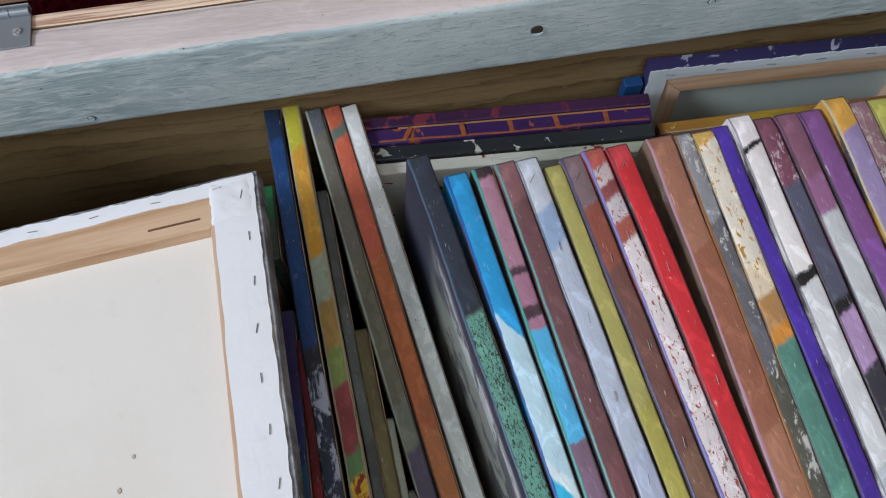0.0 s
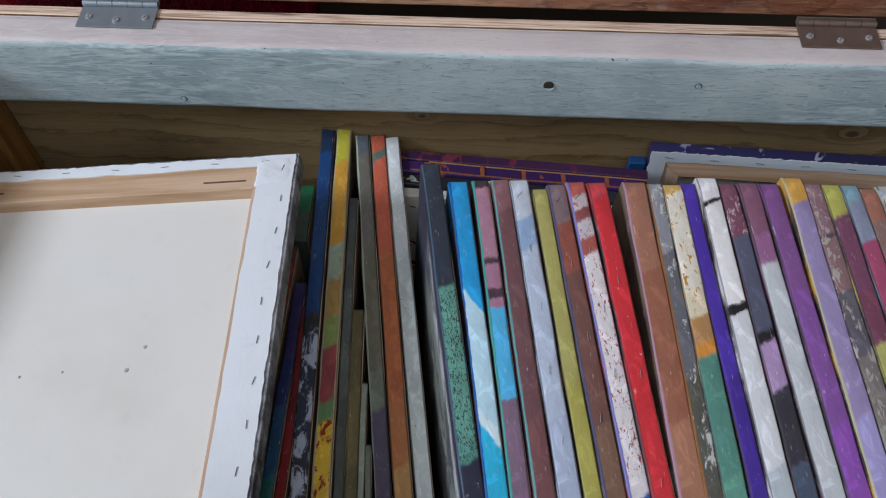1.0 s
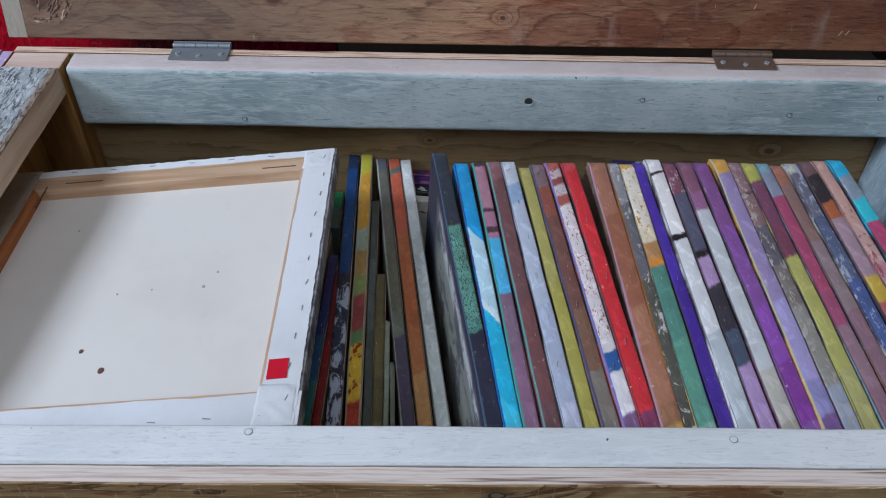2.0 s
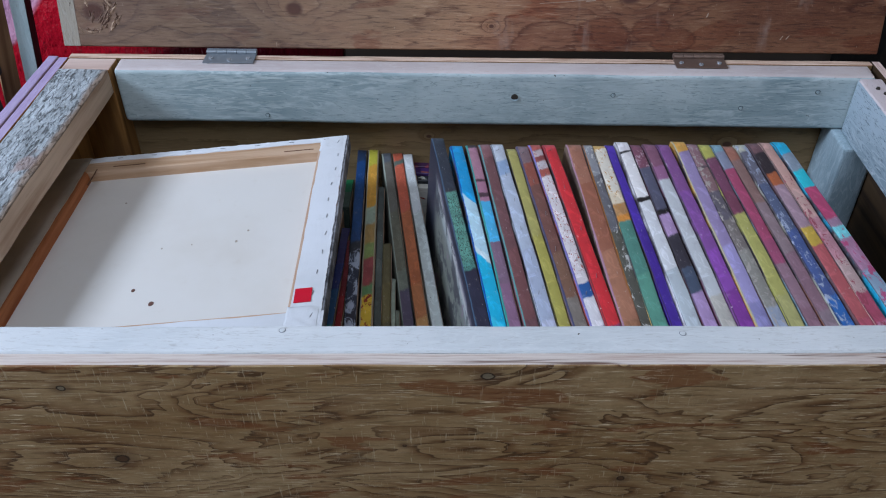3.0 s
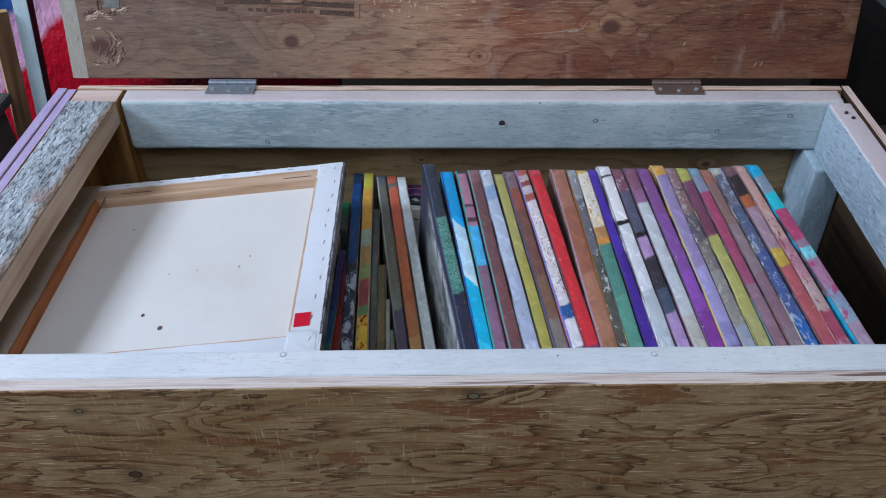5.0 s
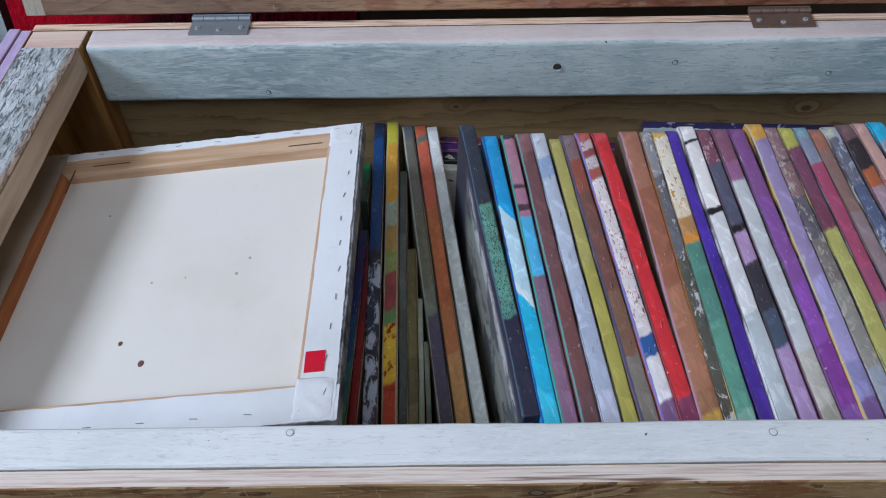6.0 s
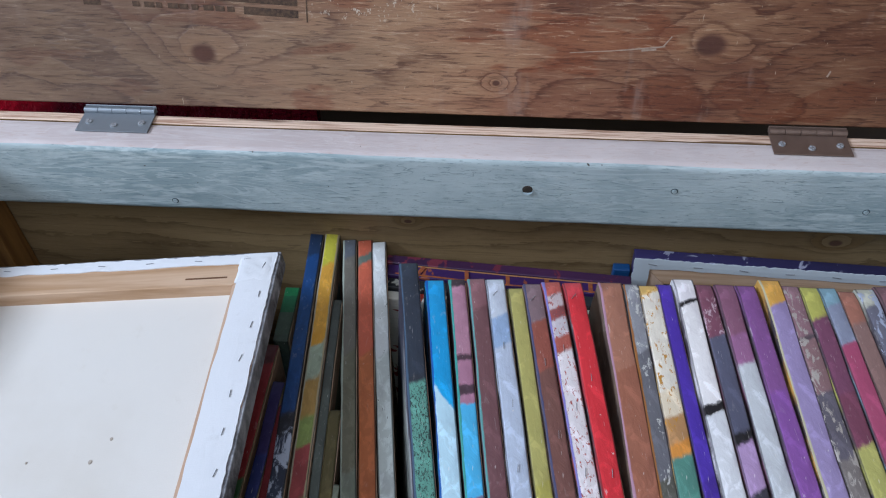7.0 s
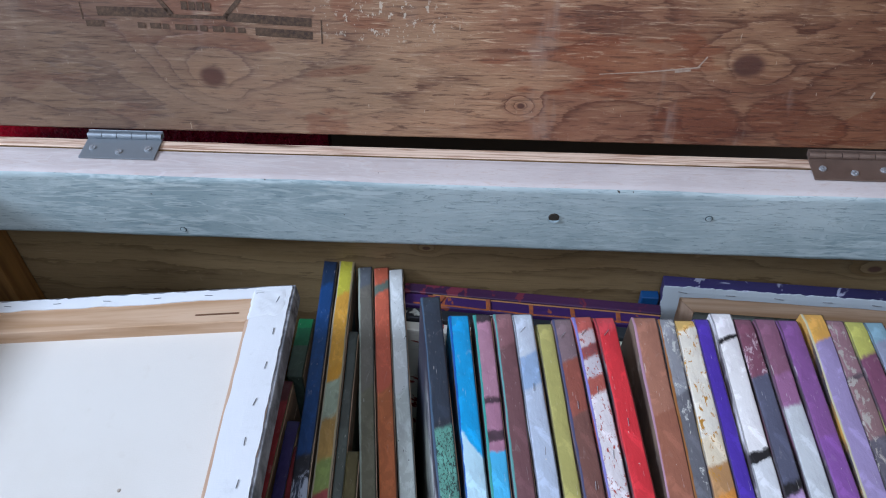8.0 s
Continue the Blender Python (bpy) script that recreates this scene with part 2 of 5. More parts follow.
def lid_veneer():
    """Oiled fir veneer: tan with fine streaks along x, rust figures, grey and dirty at one end, dark red at the other."""
    g = Mat("lid_veneer", 0.42, 0, 0.45)
    x, y, z = g.xyz()
    big = g.noise(g.scaled(2.6, 2.6, 7.5, (1, 1, 1)), 1.0, 3, 0.5, 0.5)
    small = g.noise(g.scaled(8, 8, 40, (3, 1, 1)), 1.0, 4, 0.6)
    saw = g.noise(g.scaled(26, 26, 330, (2, 8, 5)), 1.0, 4, 0.7)
    patch = g.noise(g.scaled(3.2, 3.2, 10, (3, 1, 4)), 1.0, 5, 0.62)
    f = g.math("MULTIPLY_ADD", z, 17.0, g.math("MULTIPLY_ADD", big, 9.0, g.math("MULTIPLY_ADD", small, 0.9, g.math("MULTIPLY", saw, 0.5))))
    core = ring = None
    for kx, kz, kr in ((-0.256, 0.058, 0.012), (0.24, 0.081, 0.014), (-0.557, 0.052, 0.015), (0.038, 0.036, 0.004)):
        dx = g.math("MULTIPLY", g.math("SUBTRACT", x, kx), 0.75)
        dz = g.math("SUBTRACT", z, kz)
        d2 = g.math("ADD", g.math("MULTIPLY", dx, dx), g.math("MULTIPLY", dz, dz))
        f = g.math("MULTIPLY_ADD", g.math("EXPONENT", g.math("MULTIPLY", d2, -1 / (kr * 2.6) ** 2)), 2.2, f)
        d = g.math("ADD", g.math("SQRT", d2), g.math("MULTIPLY", g.math("SUBTRACT", small, 0.5), kr * 0.8))
        k = g.step(d, kr * 1.0, kr * 0.55)
        r = g.math("MULTIPLY", g.step(d, kr * 0.8, kr * 1.1), g.step(d, kr * 2.0, kr * 1.15))
        core = k if core is None else g.math("MAXIMUM", core, k)
        ring = r if ring is None else g.math("MAXIMUM", ring, r)
    wave = g.math("FRACT", f)
    late = g.ramp(wave, [(0.0, 0.0), (0.5, 0.08), (0.8, 0.4), (0.92, 1.0), (0.965, 0.9), (1.0, 0.0)])
    fade = g.step(g.noise(g.scaled(4, 4, 14, (6, 2, 9)), 1.0, 3, 0.55), 0.34, 0.62)
    c = g.mix(g.step(patch, 0.36, 0.66), "#b18a68", "#8e6047")
    c = g.mix(g.math("MULTIPLY", g.math("MULTIPLY", late, g.math("MULTIPLY_ADD", fade, 0.7, 0.3)), 0.85), c, "#5c3120")
    pool = g.noise(g.scaled(5, 5, 17, (4, 3, 7)), 1.0, 3, 0.5, 0.5)
    c = g.mix(g.math("MULTIPLY", g.step(g.math("MULTIPLY_ADD", saw, 0.04, pool), 0.575, 0.60), 0.55), c, "#8a4a2b")
    blob = None
    for bx, bz, br in ((0.205, 0.026, 0.026), (0.275, 0.034, 0.02), (0.31, 0.018, 0.022)):
        dx = g.math("MULTIPLY", g.math("SUBTRACT", x, bx), 0.6)
        dz = g.math("SUBTRACT", z, bz)
        hill = g.math("EXPONENT", g.math("MULTIPLY", g.math("ADD", g.math("MULTIPLY", dx, dx), g.math("MULTIPLY", dz, dz)), -1 / br ** 2))
        blob = hill if blob is None else g.math("MAXIMUM", blob, hill)
    blob = g.math("ADD", blob, g.math("MULTIPLY", g.math("SUBTRACT", g.math("ADD", saw, small), 1.0), 0.5))
    c = g.mix(g.math("MULTIPLY", g.step(blob, 0.40, 0.50), 0.55), c, "#7c4024")
    c = g.mix(g.math("MULTIPLY", g.math("MULTIPLY", g.step(blob, 0.38, 0.43), g.step(blob, 0.54, 0.46)), 0.45), c, "#5a2c1a")
    dash = g.noise(g.scaled(30, 30, 300, (9, 9, 1)), 1.0, 6, 0.72, 0.8)
    fibre = g.noise(g.scaled(50, 50, 1100), 1.0, 3, 0.7)
    c = g.mix(g.math("MULTIPLY", g.step(dash, 0.52, 0.63), 0.68), c, "#4e2f22")
    c = g.mix(g.math("MULTIPLY", g.step(dash, 0.45, 0.34), g.math("MULTIPLY_ADD", g.step(z, 0.03, 0.11), 0.4, 0.28)), c, "#d3b494")
    c = g.mix(g.math("MULTIPLY", g.step(fibre, 0.5, 0.7), 0.35), c, "#553629")
    # dirt greys the end by the torn knot, the other end is darker and redder
    along = g.math("MULTIPLY_ADD", g.math("SUBTRACT", patch, 0.5), 0.5, x)
    c = g.mix(g.math("MULTIPLY", g.step(along, 0.08, -0.42), 0.72), c, g.mix(g.math("ADD", g.math("MULTIPLY", g.step(dash, 0.35, 0.7), 0.5), g.math("MULTIPLY", g.step(small, 0.4, 0.65), 0.5)), "#68594d", "#3f342e"))
    c = g.mix(g.math("MULTIPLY", g.step(along, 0.02, 0.46), 0.85), c, g.mix(1.0, c, (0.36, 0.25, 0.20, 1), "MULTIPLY"))
    # white flecks over the stamp
    away = g.math("ADD", g.math("POWER", g.math("SUBTRACT", x, -0.09), 2.0), g.math("POWER", g.math("MULTIPLY", g.math("SUBTRACT", z, 0.118), 2.6), 2.0))
    fleck = g.noise(g.scaled(150, 150, 110, (1, 5, 9)), 1.0, 3, 0.7)
    c = g.mix(g.math("MULTIPLY", g.step(fleck, 0.57, 0.63), g.math("MULTIPLY", g.step(away, 0.0065, 0.001), 0.65)), c, "#d2c6b2")
    scuff = g.noise(g.scaled(230, 230, 52, (1, 5, 9)), 1.0, 3, 0.8)
    c = g.mix(g.math("MULTIPLY", g.step(scuff, 0.67, 0.72), 0.35), c, "#d8c8b0")
    smear = g.math("MULTIPLY", g.step(g.noise(g.scaled(26, 26, 7, (5, 5, 2)), 1.0, 4, 0.6), 0.56, 0.72), g.step(patch, 0.4, 0.6))
    c = g.mix(g.math("MULTIPLY", smear, 0.3), c, "#a89a8e")
    c = g.mix(g.math("MULTIPLY", ring, 0.08), c, "#b98c62")
    c = g.mix(g.math("MULTIPLY", core, 0.92), c, g.mix(small, "#2e1c18", "#623c2f"))
    g.colour(c)
    g.rough(g.math("MULTIPLY_ADD", patch, 0.25, 0.30))
    g.bump(g.math("SUBTRACT", g.math("MULTIPLY", fibre, 0.4), g.math("ADD", dash, g.math("MULTIPLY", late, 0.4))), 0.55, 0.0011)
    return g.m


def painted_wood(name, coat, pale, under, axis=0, streak=0.5, wear=0.12):
    """Thin old paint on sawn timber, streaked along the grain."""
    g = Mat(name, 0.62, 0, 0.3)
    s = [130.0, 130.0, 130.0]
    s[axis] = 24.0
    a = g.noise(g.scaled(*s), 1.0, 5, 0.65, 0.6)
    s2 = [420.0, 420.0, 420.0]
    s2[axis] = 60.0
    b = g.noise(g.scaled(*s2), 1.0, 4, 0.7)
    cloud = g.noise(g.scaled(5, 5, 5), 1.0, 4, 0.6)
    c = g.mix(g.step(cloud, 0.3, 0.7), coat, pale)
    c = g.mix(g.math("MULTIPLY", g.step(a, 0.50, 0.66), streak), c, pale)
    c = g.mix(g.math("MULTIPLY", g.step(b, 0.55, 0.68), streak * 0.8), c, under)
    s4 = [34.0, 34.0, 34.0]
    s4[axis] = 5.0
    wave = g.math("FRACT", g.math("MULTIPLY", g.noise(g.scaled(*s4, (3, 5, 8)), 1.0, 4, 0.55, 0.7), 11.0))
    rise = g.math("MULTIPLY", g.step(wave, 0.6, 0.86), g.step(wave, 0.99, 0.9))
    c = g.mix(g.math("MULTIPLY", g.math("MULTIPLY", rise, g.step(cloud, 0.66, 0.42)), streak * 0.62), c, g.mix(0.35, pale, "#e2eaea"))
    c = g.mix(g.math("MULTIPLY", g.math("MULTIPLY", g.step(wave, 0.1, 0.0), g.step(cloud, 0.4, 0.6)), streak * 0.7), c, under)
    worn = g.noise(g.scaled(*(v * 0.35 for v in s)), 1.0, 6, 0.75)
    c = g.mix(g.math("MULTIPLY", g.step(worn, 0.66, 0.74), wear * 4), c, under)
    speck = g.noise(g.scaled(150, 150, 150), 1.0, 2, 0.5)
    c = g.mix(g.step(speck, 0.76, 0.8), c, "#4e473f")
    g.colour(c)
    g.bump(g.math("ADD", a, b), 0.4, 0.0011)
    return g.m


def raw_wood(name, pale, dark, axis=0, freq=60.0):
    g = Mat(name, 0.7, 0, 0.25)
    s = [freq, freq, freq]
    s[axis] = freq * 0.06
    a = g.noise(g.scaled(*s), 1.0, 5, 0.6, 0.8)
    s3 = [freq * 5] * 3
    s3[axis] = freq * 0.3
    b = g.noise(g.scaled(*s3), 1.0, 3, 0.6)
    cloud = g.noise(g.scaled(6, 6, 6), 1.0, 3, 0.5)
    c = g.mix(g.step(a, 0.35, 0.7), pale, dark)
    c = g.mix(g.math("MULTIPLY", g.step(b, 0.55, 0.8), 0.4), c, dark)
    c = g.mix(g.math("MULTIPLY", g.step(cloud, 0.5, 0.75), 0.4), c, dark)
    g.colour(c)
    g.bump(g.math("ADD", a, b), 0.3, 0.0008)
    return g.m


def ply_edge(name, axis=0, across=1, pale="#dcc5ba", dark="#ab8679"):
    """Sawn plywood edge: thin layers along its length with dark voids."""
    g = Mat(name, 0.75, 0, 0.2)
    o = g.xyz()
    wob = g.noise(g.scaled(9, 9, 9), 1.0, 5, 0.75)
    lay = g.math("FRACT", g.math("MULTIPLY_ADD", o[across], 260.0, g.math("MULTIPLY", wob, 1.0)))
    s = [300.0, 300.0, 300.0]
    s[axis] = 9.0
    b = g.noise(g.scaled(*s), 1.0, 4, 0.7)
    c = g.mix(g.math("MULTIPLY", g.step(lay, 0.55, 0.9), 0.35), pale, dark)
    c = g.mix(g.math("MULTIPLY", g.step(b, 0.48, 0.62), 0.85), c, dark)
    s[axis] = 14.0
    v = g.noise(g.scaled(*[q * 0.4 for q in s], (4, 4, 4)), 1.0, 2, 0.5)
    c = g.mix(g.math("MULTIPLY", g.step(v, 0.60, 0.68), 0.85), c, "#5a3c2e")
    g.colour(c)
    g.bump(b, 0.3, 0.0006)
    return g.m


M_LID = lid_veneer()
M_FRONT = front_veneer()
M_INNER = plywood_face("inner_veneer", "#8f7854", "#7a603c", "#4e3a22", [(-0.056, -0.132, 0.0035), (0.42, -0.14, 0.006)], 30, 1.3, 0.7, None, pores=0.3, flame=0.6, scuffs=0.1)
# the right side's inner shade is put into this dark board colour
M_SIDE_R_SHADE = raw_wood("right_inner_shade_board", "#4c3a26", "#32251a", 1)
M_SIDE_IN = raw_wood("left_inner_board", "#a87a44", "#7d5830", 2)
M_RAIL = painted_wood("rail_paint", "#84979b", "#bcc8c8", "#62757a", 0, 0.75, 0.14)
# rail tops: worn paint, with top light and the lid's pink reflection coloured in
M_RAIL_TOP_LIT = painted_wood("rail_top_lit_paint", "#b9adab", "#cbc1be", "#b59a8c", 0, 0.5, 0.08)
M_FRONT_TOP = painted_wood("front_rail_paint", "#c8cccd", "#dadcdc", "#a09c96", 0, 0.5, 0.07)
# strong grain lines; the tone also holds the weaker light at this end
M_RAIL_R = painted_wood("right_rail_dimmed_paint", "#8a9ba5", "#adbcc5", "#4f5c66", 1, 1.0, 0.16)
M_RAIL_R_TOP_LIT = painted_wood("right_rail_top_lit_paint", "#cbb9b8", "#d2c6c6", "#b49a90", 1, 0.5, 0.08)
M_POST = painted_wood("post_paint", "#8fa2aa", "#b0c2c9", "#6f7a78", 2, 0.6, 0.08)
M_LAV = painted_wood("lavender_paint", "#a590b4", "#b7a5c2", "#8c7590", 1, 0.5, 0.05)
M_PLY_X = ply_edge("plywood_edge", 0, 1, "#dcc2ac", "#9a735c")
M_PLY_FRONT = ply_edge("front_plywood_edge", 0, 1, "#d4c8be", "#b39c90")
M_PLY_Y = ply_edge("plywood_edge_side", 1, 0)
M_RAW = raw_wood("raw_pine", "#d2bbae", "#b6988a", 0, 40)
M_RAW_Y = raw_wood("raw_pine_side", "#d4bda6", "#a2836a", 1, 50)
M_SHADED_WOOD = raw_wood("shaded_orange_pine", "#b5754a", "#8d4f2c", 1, 60)
M_STRETCH_X = raw_wood("stretcher_pine", "#c6a88c", "#a98664", 0, 60)
M_STRETCH_Y = raw_wood("stretcher_pine_side", "#c4a890", "#a9846a", 1, 60)


def weathered():
    """Flaking grey-white paint: dark splits and lifted scales along the board, worn brown on its edges."""
    g = Mat("weathered_paint", 0.85, 0, 0.15)
    x, y, z = g.xyz()
    split = g.noise(g.scaled(260, 60, 260), 1.0, 5, 0.68, 1.0)
    scale = g.noise(g.scaled(120, 60, 120, (8, 3, 5)), 1.0, 5, 0.7, 0.6)
    hair = g.noise(g.scaled(460, 60, 460, (3, 1, 2)), 1.0, 3, 0.65)
    flake = g.noise(g.scaled(30, 14, 30), 1.0, 5, 0.65)
    where = g.noise(g.scaled(11, 8, 11, (6, 2, 4)), 1.0, 3, 0.5)
    c = g.mix(g.step(flake, 0.36, 0.64), "#9ea3a4", "#c3c9cc")
    c = g.mix(g.math("MULTIPLY", g.step(scale, 0.5, 0.62), 0.45), c, "#7f8586")
    c = g.mix(g.math("MULTIPLY", g.step(scale, 0.42, 0.34), 0.4), c, "#d6dadc")
    c = g.mix(g.math("MULTIPLY", g.step(hair, 0.48, 0.64), 0.45), c, "#6f7474")
    c = g.mix(g.math("MULTIPLY", g.step(g.math("MULTIPLY_ADD", where, 0.25, split), 0.655, 0.74), 0.6), c, "#4d4b48")
    c = g.mix(g.step(g.noise(g.scaled(24, 15, 24, (2, 3, 1)), 1.0, 2, 0.5), 0.70, 0.74), c, "#2c2926")
    c = g.mix(g.math("MULTIPLY", g.step(g.noise(g.scaled(12, 9, 12, (5, 1, 1)), 1.0, 3, 0.5), 0.64, 0.70), 0.65), c, "#a08478")
    worn = g.math("MULTIPLY_ADD", g.math("SUBTRACT", flake, 0.5), 0.024, x)
    c = g.mix(g.math("MULTIPLY", g.step(worn, -0.540, -0.529), 0.85), c, g.mix(hair, "#9a8168", "#6f5844"))
    g.colour(c)
    g.bump(g.math("SUBTRACT", g.math("ADD", flake, scale), g.math("MULTIPLY", g.step(split, 0.53, 0.62), 1.6)), 0.9, 0.0026)
    return g.m


M_WEATHERED = weathered()


def metal(name, c, rough, second="#8a8f94"):
    g = Mat(name, rough, 0.55, 0.5)
    n = g.noise(g.scaled(60, 60, 60), 1.0, 4, 0.6)
    g.colour(g.mix(n, c, second))
    g.rough(g.math("MULTIPLY_ADD", n, 0.3, rough - 0.12))
    return g.m


M_ZINC = metal("zinc_plate", "#8b949b", 0.42)
# the lid's brown reflection is put into this plate's colour
M_ZINC_BROWN = metal("brown_reflection_plate", "#6b5a50", 0.45, "#8a7468")
M_SCREW = metal("screw_steel", "#d0d4d8", 0.22)
M_STAPLE = metal("staple_steel", "#8a8a8c", 0.35)
M_STAPLE_BRIGHT = metal("bright_staple_steel", "#dcdce0", 0.25)


def plain(name, c, rough=0.7, grain=0.25, scale=40.0, spec=0.3, second=None, bump=0.2):
    g = Mat(name, rough, 0, spec)
    n = g.noise(g.scaled(scale, scale, scale), 1.0, 5, 0.65)
    big = g.noise(g.scaled(scale * 0.12, scale * 0.12, scale * 0.12, (3, 2, 1)), 1.0, 3, 0.5)
    base = g.mix(0.0, c, c)
    col = g.mix(g.math("MULTIPLY", g.step(n, 0.35, 0.75), grain), base, second or "#3a3430")
    col = g.mix(g.math("MULTIPLY", g.step(big, 0.4, 0.75), grain * 0.6), col, second or "#3a3430")
    g.colour(col)
    g.bump(n, bump, 0.0008)
    return g.m


def linen(name, c, second, blots=0.2, creased=0.8):
    """Cotton canvas: fine weave, faint soiling."""
    g = Mat(name, 0.85, 0, 0.15)
    o = g.xyz()
    weave = g.math("ADD", g.noise(g.scaled(1500, 260, 900), 1.0, 2, 0.5), g.noise(g.scaled(260, 1500, 900), 1.0, 2, 0.5))
    crease = g.noise(g.scaled(70, 24, 70, (2, 6, 1)), 1.0, 4, 0.6, 1.2)
    soil = g.noise(g.scaled(4, 4, 4), 1.0, 5, 0.6)
    rub = g.noise(g.scaled(40, 40, 40), 1.0, 4, 0.7)
    col = g.mix(g.math("MULTIPLY", g.step(soil, 0.4, 0.75), blots), c, second)
    col = g.mix(g.math("MULTIPLY", g.step(rub, 0.6, 0.8), blots * 0.6), col, second)
    g.colour(col)
    g.bump(g.math("ADD", weave, g.math("MULTIPLY", crease, creased)), 0.10, 0.0007)
    return g.m


M_LINEN = linen("raw_canvas_back", "#d6d2cb", "#bfb4a4", 0.35, 0.2)
M_GESSO = linen("primed_canvas", "#d8dadd", "#a8a7a3", 0.5, 4.0)
M_GREYGESSO = linen("primed_canvas_grey", "#aab5b0", "#8f9b98", 0.4)
# greyer and browner canvas for the left fold
M_GREY_FOLD = linen("grey_tan_canvas", "#bdb3a4", "#85796a", 0.8, 4.0)
M_PALE_FOLD = linen("pale_primed_fold", "#c3cbd0", "#9aa4a8", 0.5, 3.0)
M_RED_TAG = plain("red_sticker", "#c8102c", 0.5, 0.1)
M_SPOT = plain("brown_spot", "#6a4a40", 0.6, 0.3)
M_INK = plain("stamp_ink", "#3a2c24", 0.7, 0.7, 300, second="#6e5642")
M_DARKSIDE = plain("dark_paint_side", "#23242a", 0.55, 0.3)
M_SMEARED = plain("smeared_paint_side", "#2a2b30", 0.6, 0.9, 45, 0.3, "#b8bac0")
M_HOLE = plain("hole_dark", "#39332c", 0.9, 0.4)
M_PALE_STRIP = painted_wood("pale_border", "#8f8776", "#a0988a", "#6c6456", 2, 0.5, 0.08)
M_TORN = raw_wood("torn_veneer", "#b9a088", "#7a5f4c", 0, 90)
M_BLACK = plain("shadow_timber", "#15120f", 0.8, 0.2)
M_FLOOR = plain("floor_boards", "#4a4038", 0.7, 0.4, 12)
M_BOUNCE_WALL = plain("pale_bounce_boards", "#dcdad4", 0.85, 0.12, 8)
M_BOUNCE_SIDE = plain("tan_bounce_boards", "#a6957a", 0.9, 0.25, 8, 0.1, "#8a7658")
# near-black so that the gloom behind the chest is in the wall's colour
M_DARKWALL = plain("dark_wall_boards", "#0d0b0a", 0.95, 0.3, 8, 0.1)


# ---- builders ----
def part(name, bm, material, parent=None, label="", kind=""):
    me = bpy.data.meshes.new(name)
    bm.normal_update()
    bm.to_mesh(me)
    bm.free()
    for m in material if isinstance(material, (list, tuple)) else (material,):
        me.materials.append(m)
    ob = new(name, me)
    if parent is not None:
        ob.parent = parent
    tagged(ob, label, kind=kind)
    return ob


def thing(name, label, category, m=None, group=""):
    ob = tagged(new(name), label, category, group)
    ob.empty_display_size = 0.05
    if m is not None:
        ob.matrix_world = m
    return ob


def block(x0, x1, y0, y1, z0, z1, bevel=0.0, seg=2, cuts=0, wobble=0.0, seed=0.0):
    """A bevelled timber block, wavering a little along its length."""
    bm = bmesh.new()
    bmesh.ops.create_cube(bm, size=1.0)
    bmesh.ops.scale(bm, vec=(x1 - x0, y1 - y0, z1 - z0), verts=bm.verts)
    bmesh.ops.translate(bm, vec=((x0 + x1) / 2, (y0 + y1) / 2, (z0 + z1) / 2), verts=bm.verts)
    if bevel:
        bmesh.ops.bevel(bm, geom=bm.edges[:], offset=bevel, segments=seg, profile=0.6, affect="EDGES", clamp_overlap=True)
    if cuts:
        size = (x1 - x0, y1 - y0, z1 - z0)
        axis = size.index(max(size))
        long = [e for e in bm.edges if abs((e.verts[0].co - e.verts[1].co)[axis]) > size[axis] * 0.5]
        bmesh.ops.subdivide_edges(bm, edges=long, cuts=cuts)
        if wobble:
            for v in bm.verts:
                p = v.co * 9 + Vector((seed, seed * 2, seed * 3))
                w = noise.noise_vector(p) * wobble + noise.noise_vector(p * 4) * wobble * 0.4
                w[axis] = 0
                v.co += w
    return bm


def shade(ob, test, index):
    """Give the faces whose normal passes the test another material slot."""
    for p in ob.data.polygons:
        if test(p.normal, p.center):
            p.material_index = index
    return ob


def soften(ob, most=35):
    """Smooth shading over the rounded edges only."""
    for p in ob.data.polygons:
        p.use_smooth = True
    ob.data.set_sharp_from_angle(angle=radians(most))
    return ob


def disc(r, depth, n=16):
    bm = bmesh.new()
    bmesh.ops.create_cone(bm, cap_ends=True, segments=n, radius1=r, radius2=r * 0.86, depth=depth)
    return bm


def join(*parts):
    out = bmesh.new()
    for b in parts:
        me = bpy.data.meshes.new("tmp")
        b.to_mesh(me)
        b.free()
        out.from_mesh(me)
        bpy.data.meshes.remove(me)
    return out

# ---- room ----
def wall(name, x0, x1, y0, y1, z0, z1, material, label, hole=None):
    """A wall; hole: (a0, a1, z0, z1) along its longer side leaves an opening right through."""
    if hole is None:
        bm = block(x0, x1, y0, y1, z0, z1)
    else:
        a0, a1, h0, h1 = hole
        if x1 - x0 > y1 - y0:
            bits = [(x0, a0, y0, y1, z0, z1), (a1, x1, y0, y1, z0, z1), (a0, a1, y0, y1, z0, h0), (a0, a1, y0, y1, h1, z1)]
        else:
            bits = [(x0, x1, y0, a0, z0, z1), (x0, x1, a1, y1, z0, z1), (x0, x1, a0, a1, z0, h0), (x0, x1, a0, a1, h1, z1)]
        bm = join(*(block(*b) for b in bits if b[5] - b[4] > 0.001))
    return tagged(part(name, bm, material), label, "wall", kind="structure")


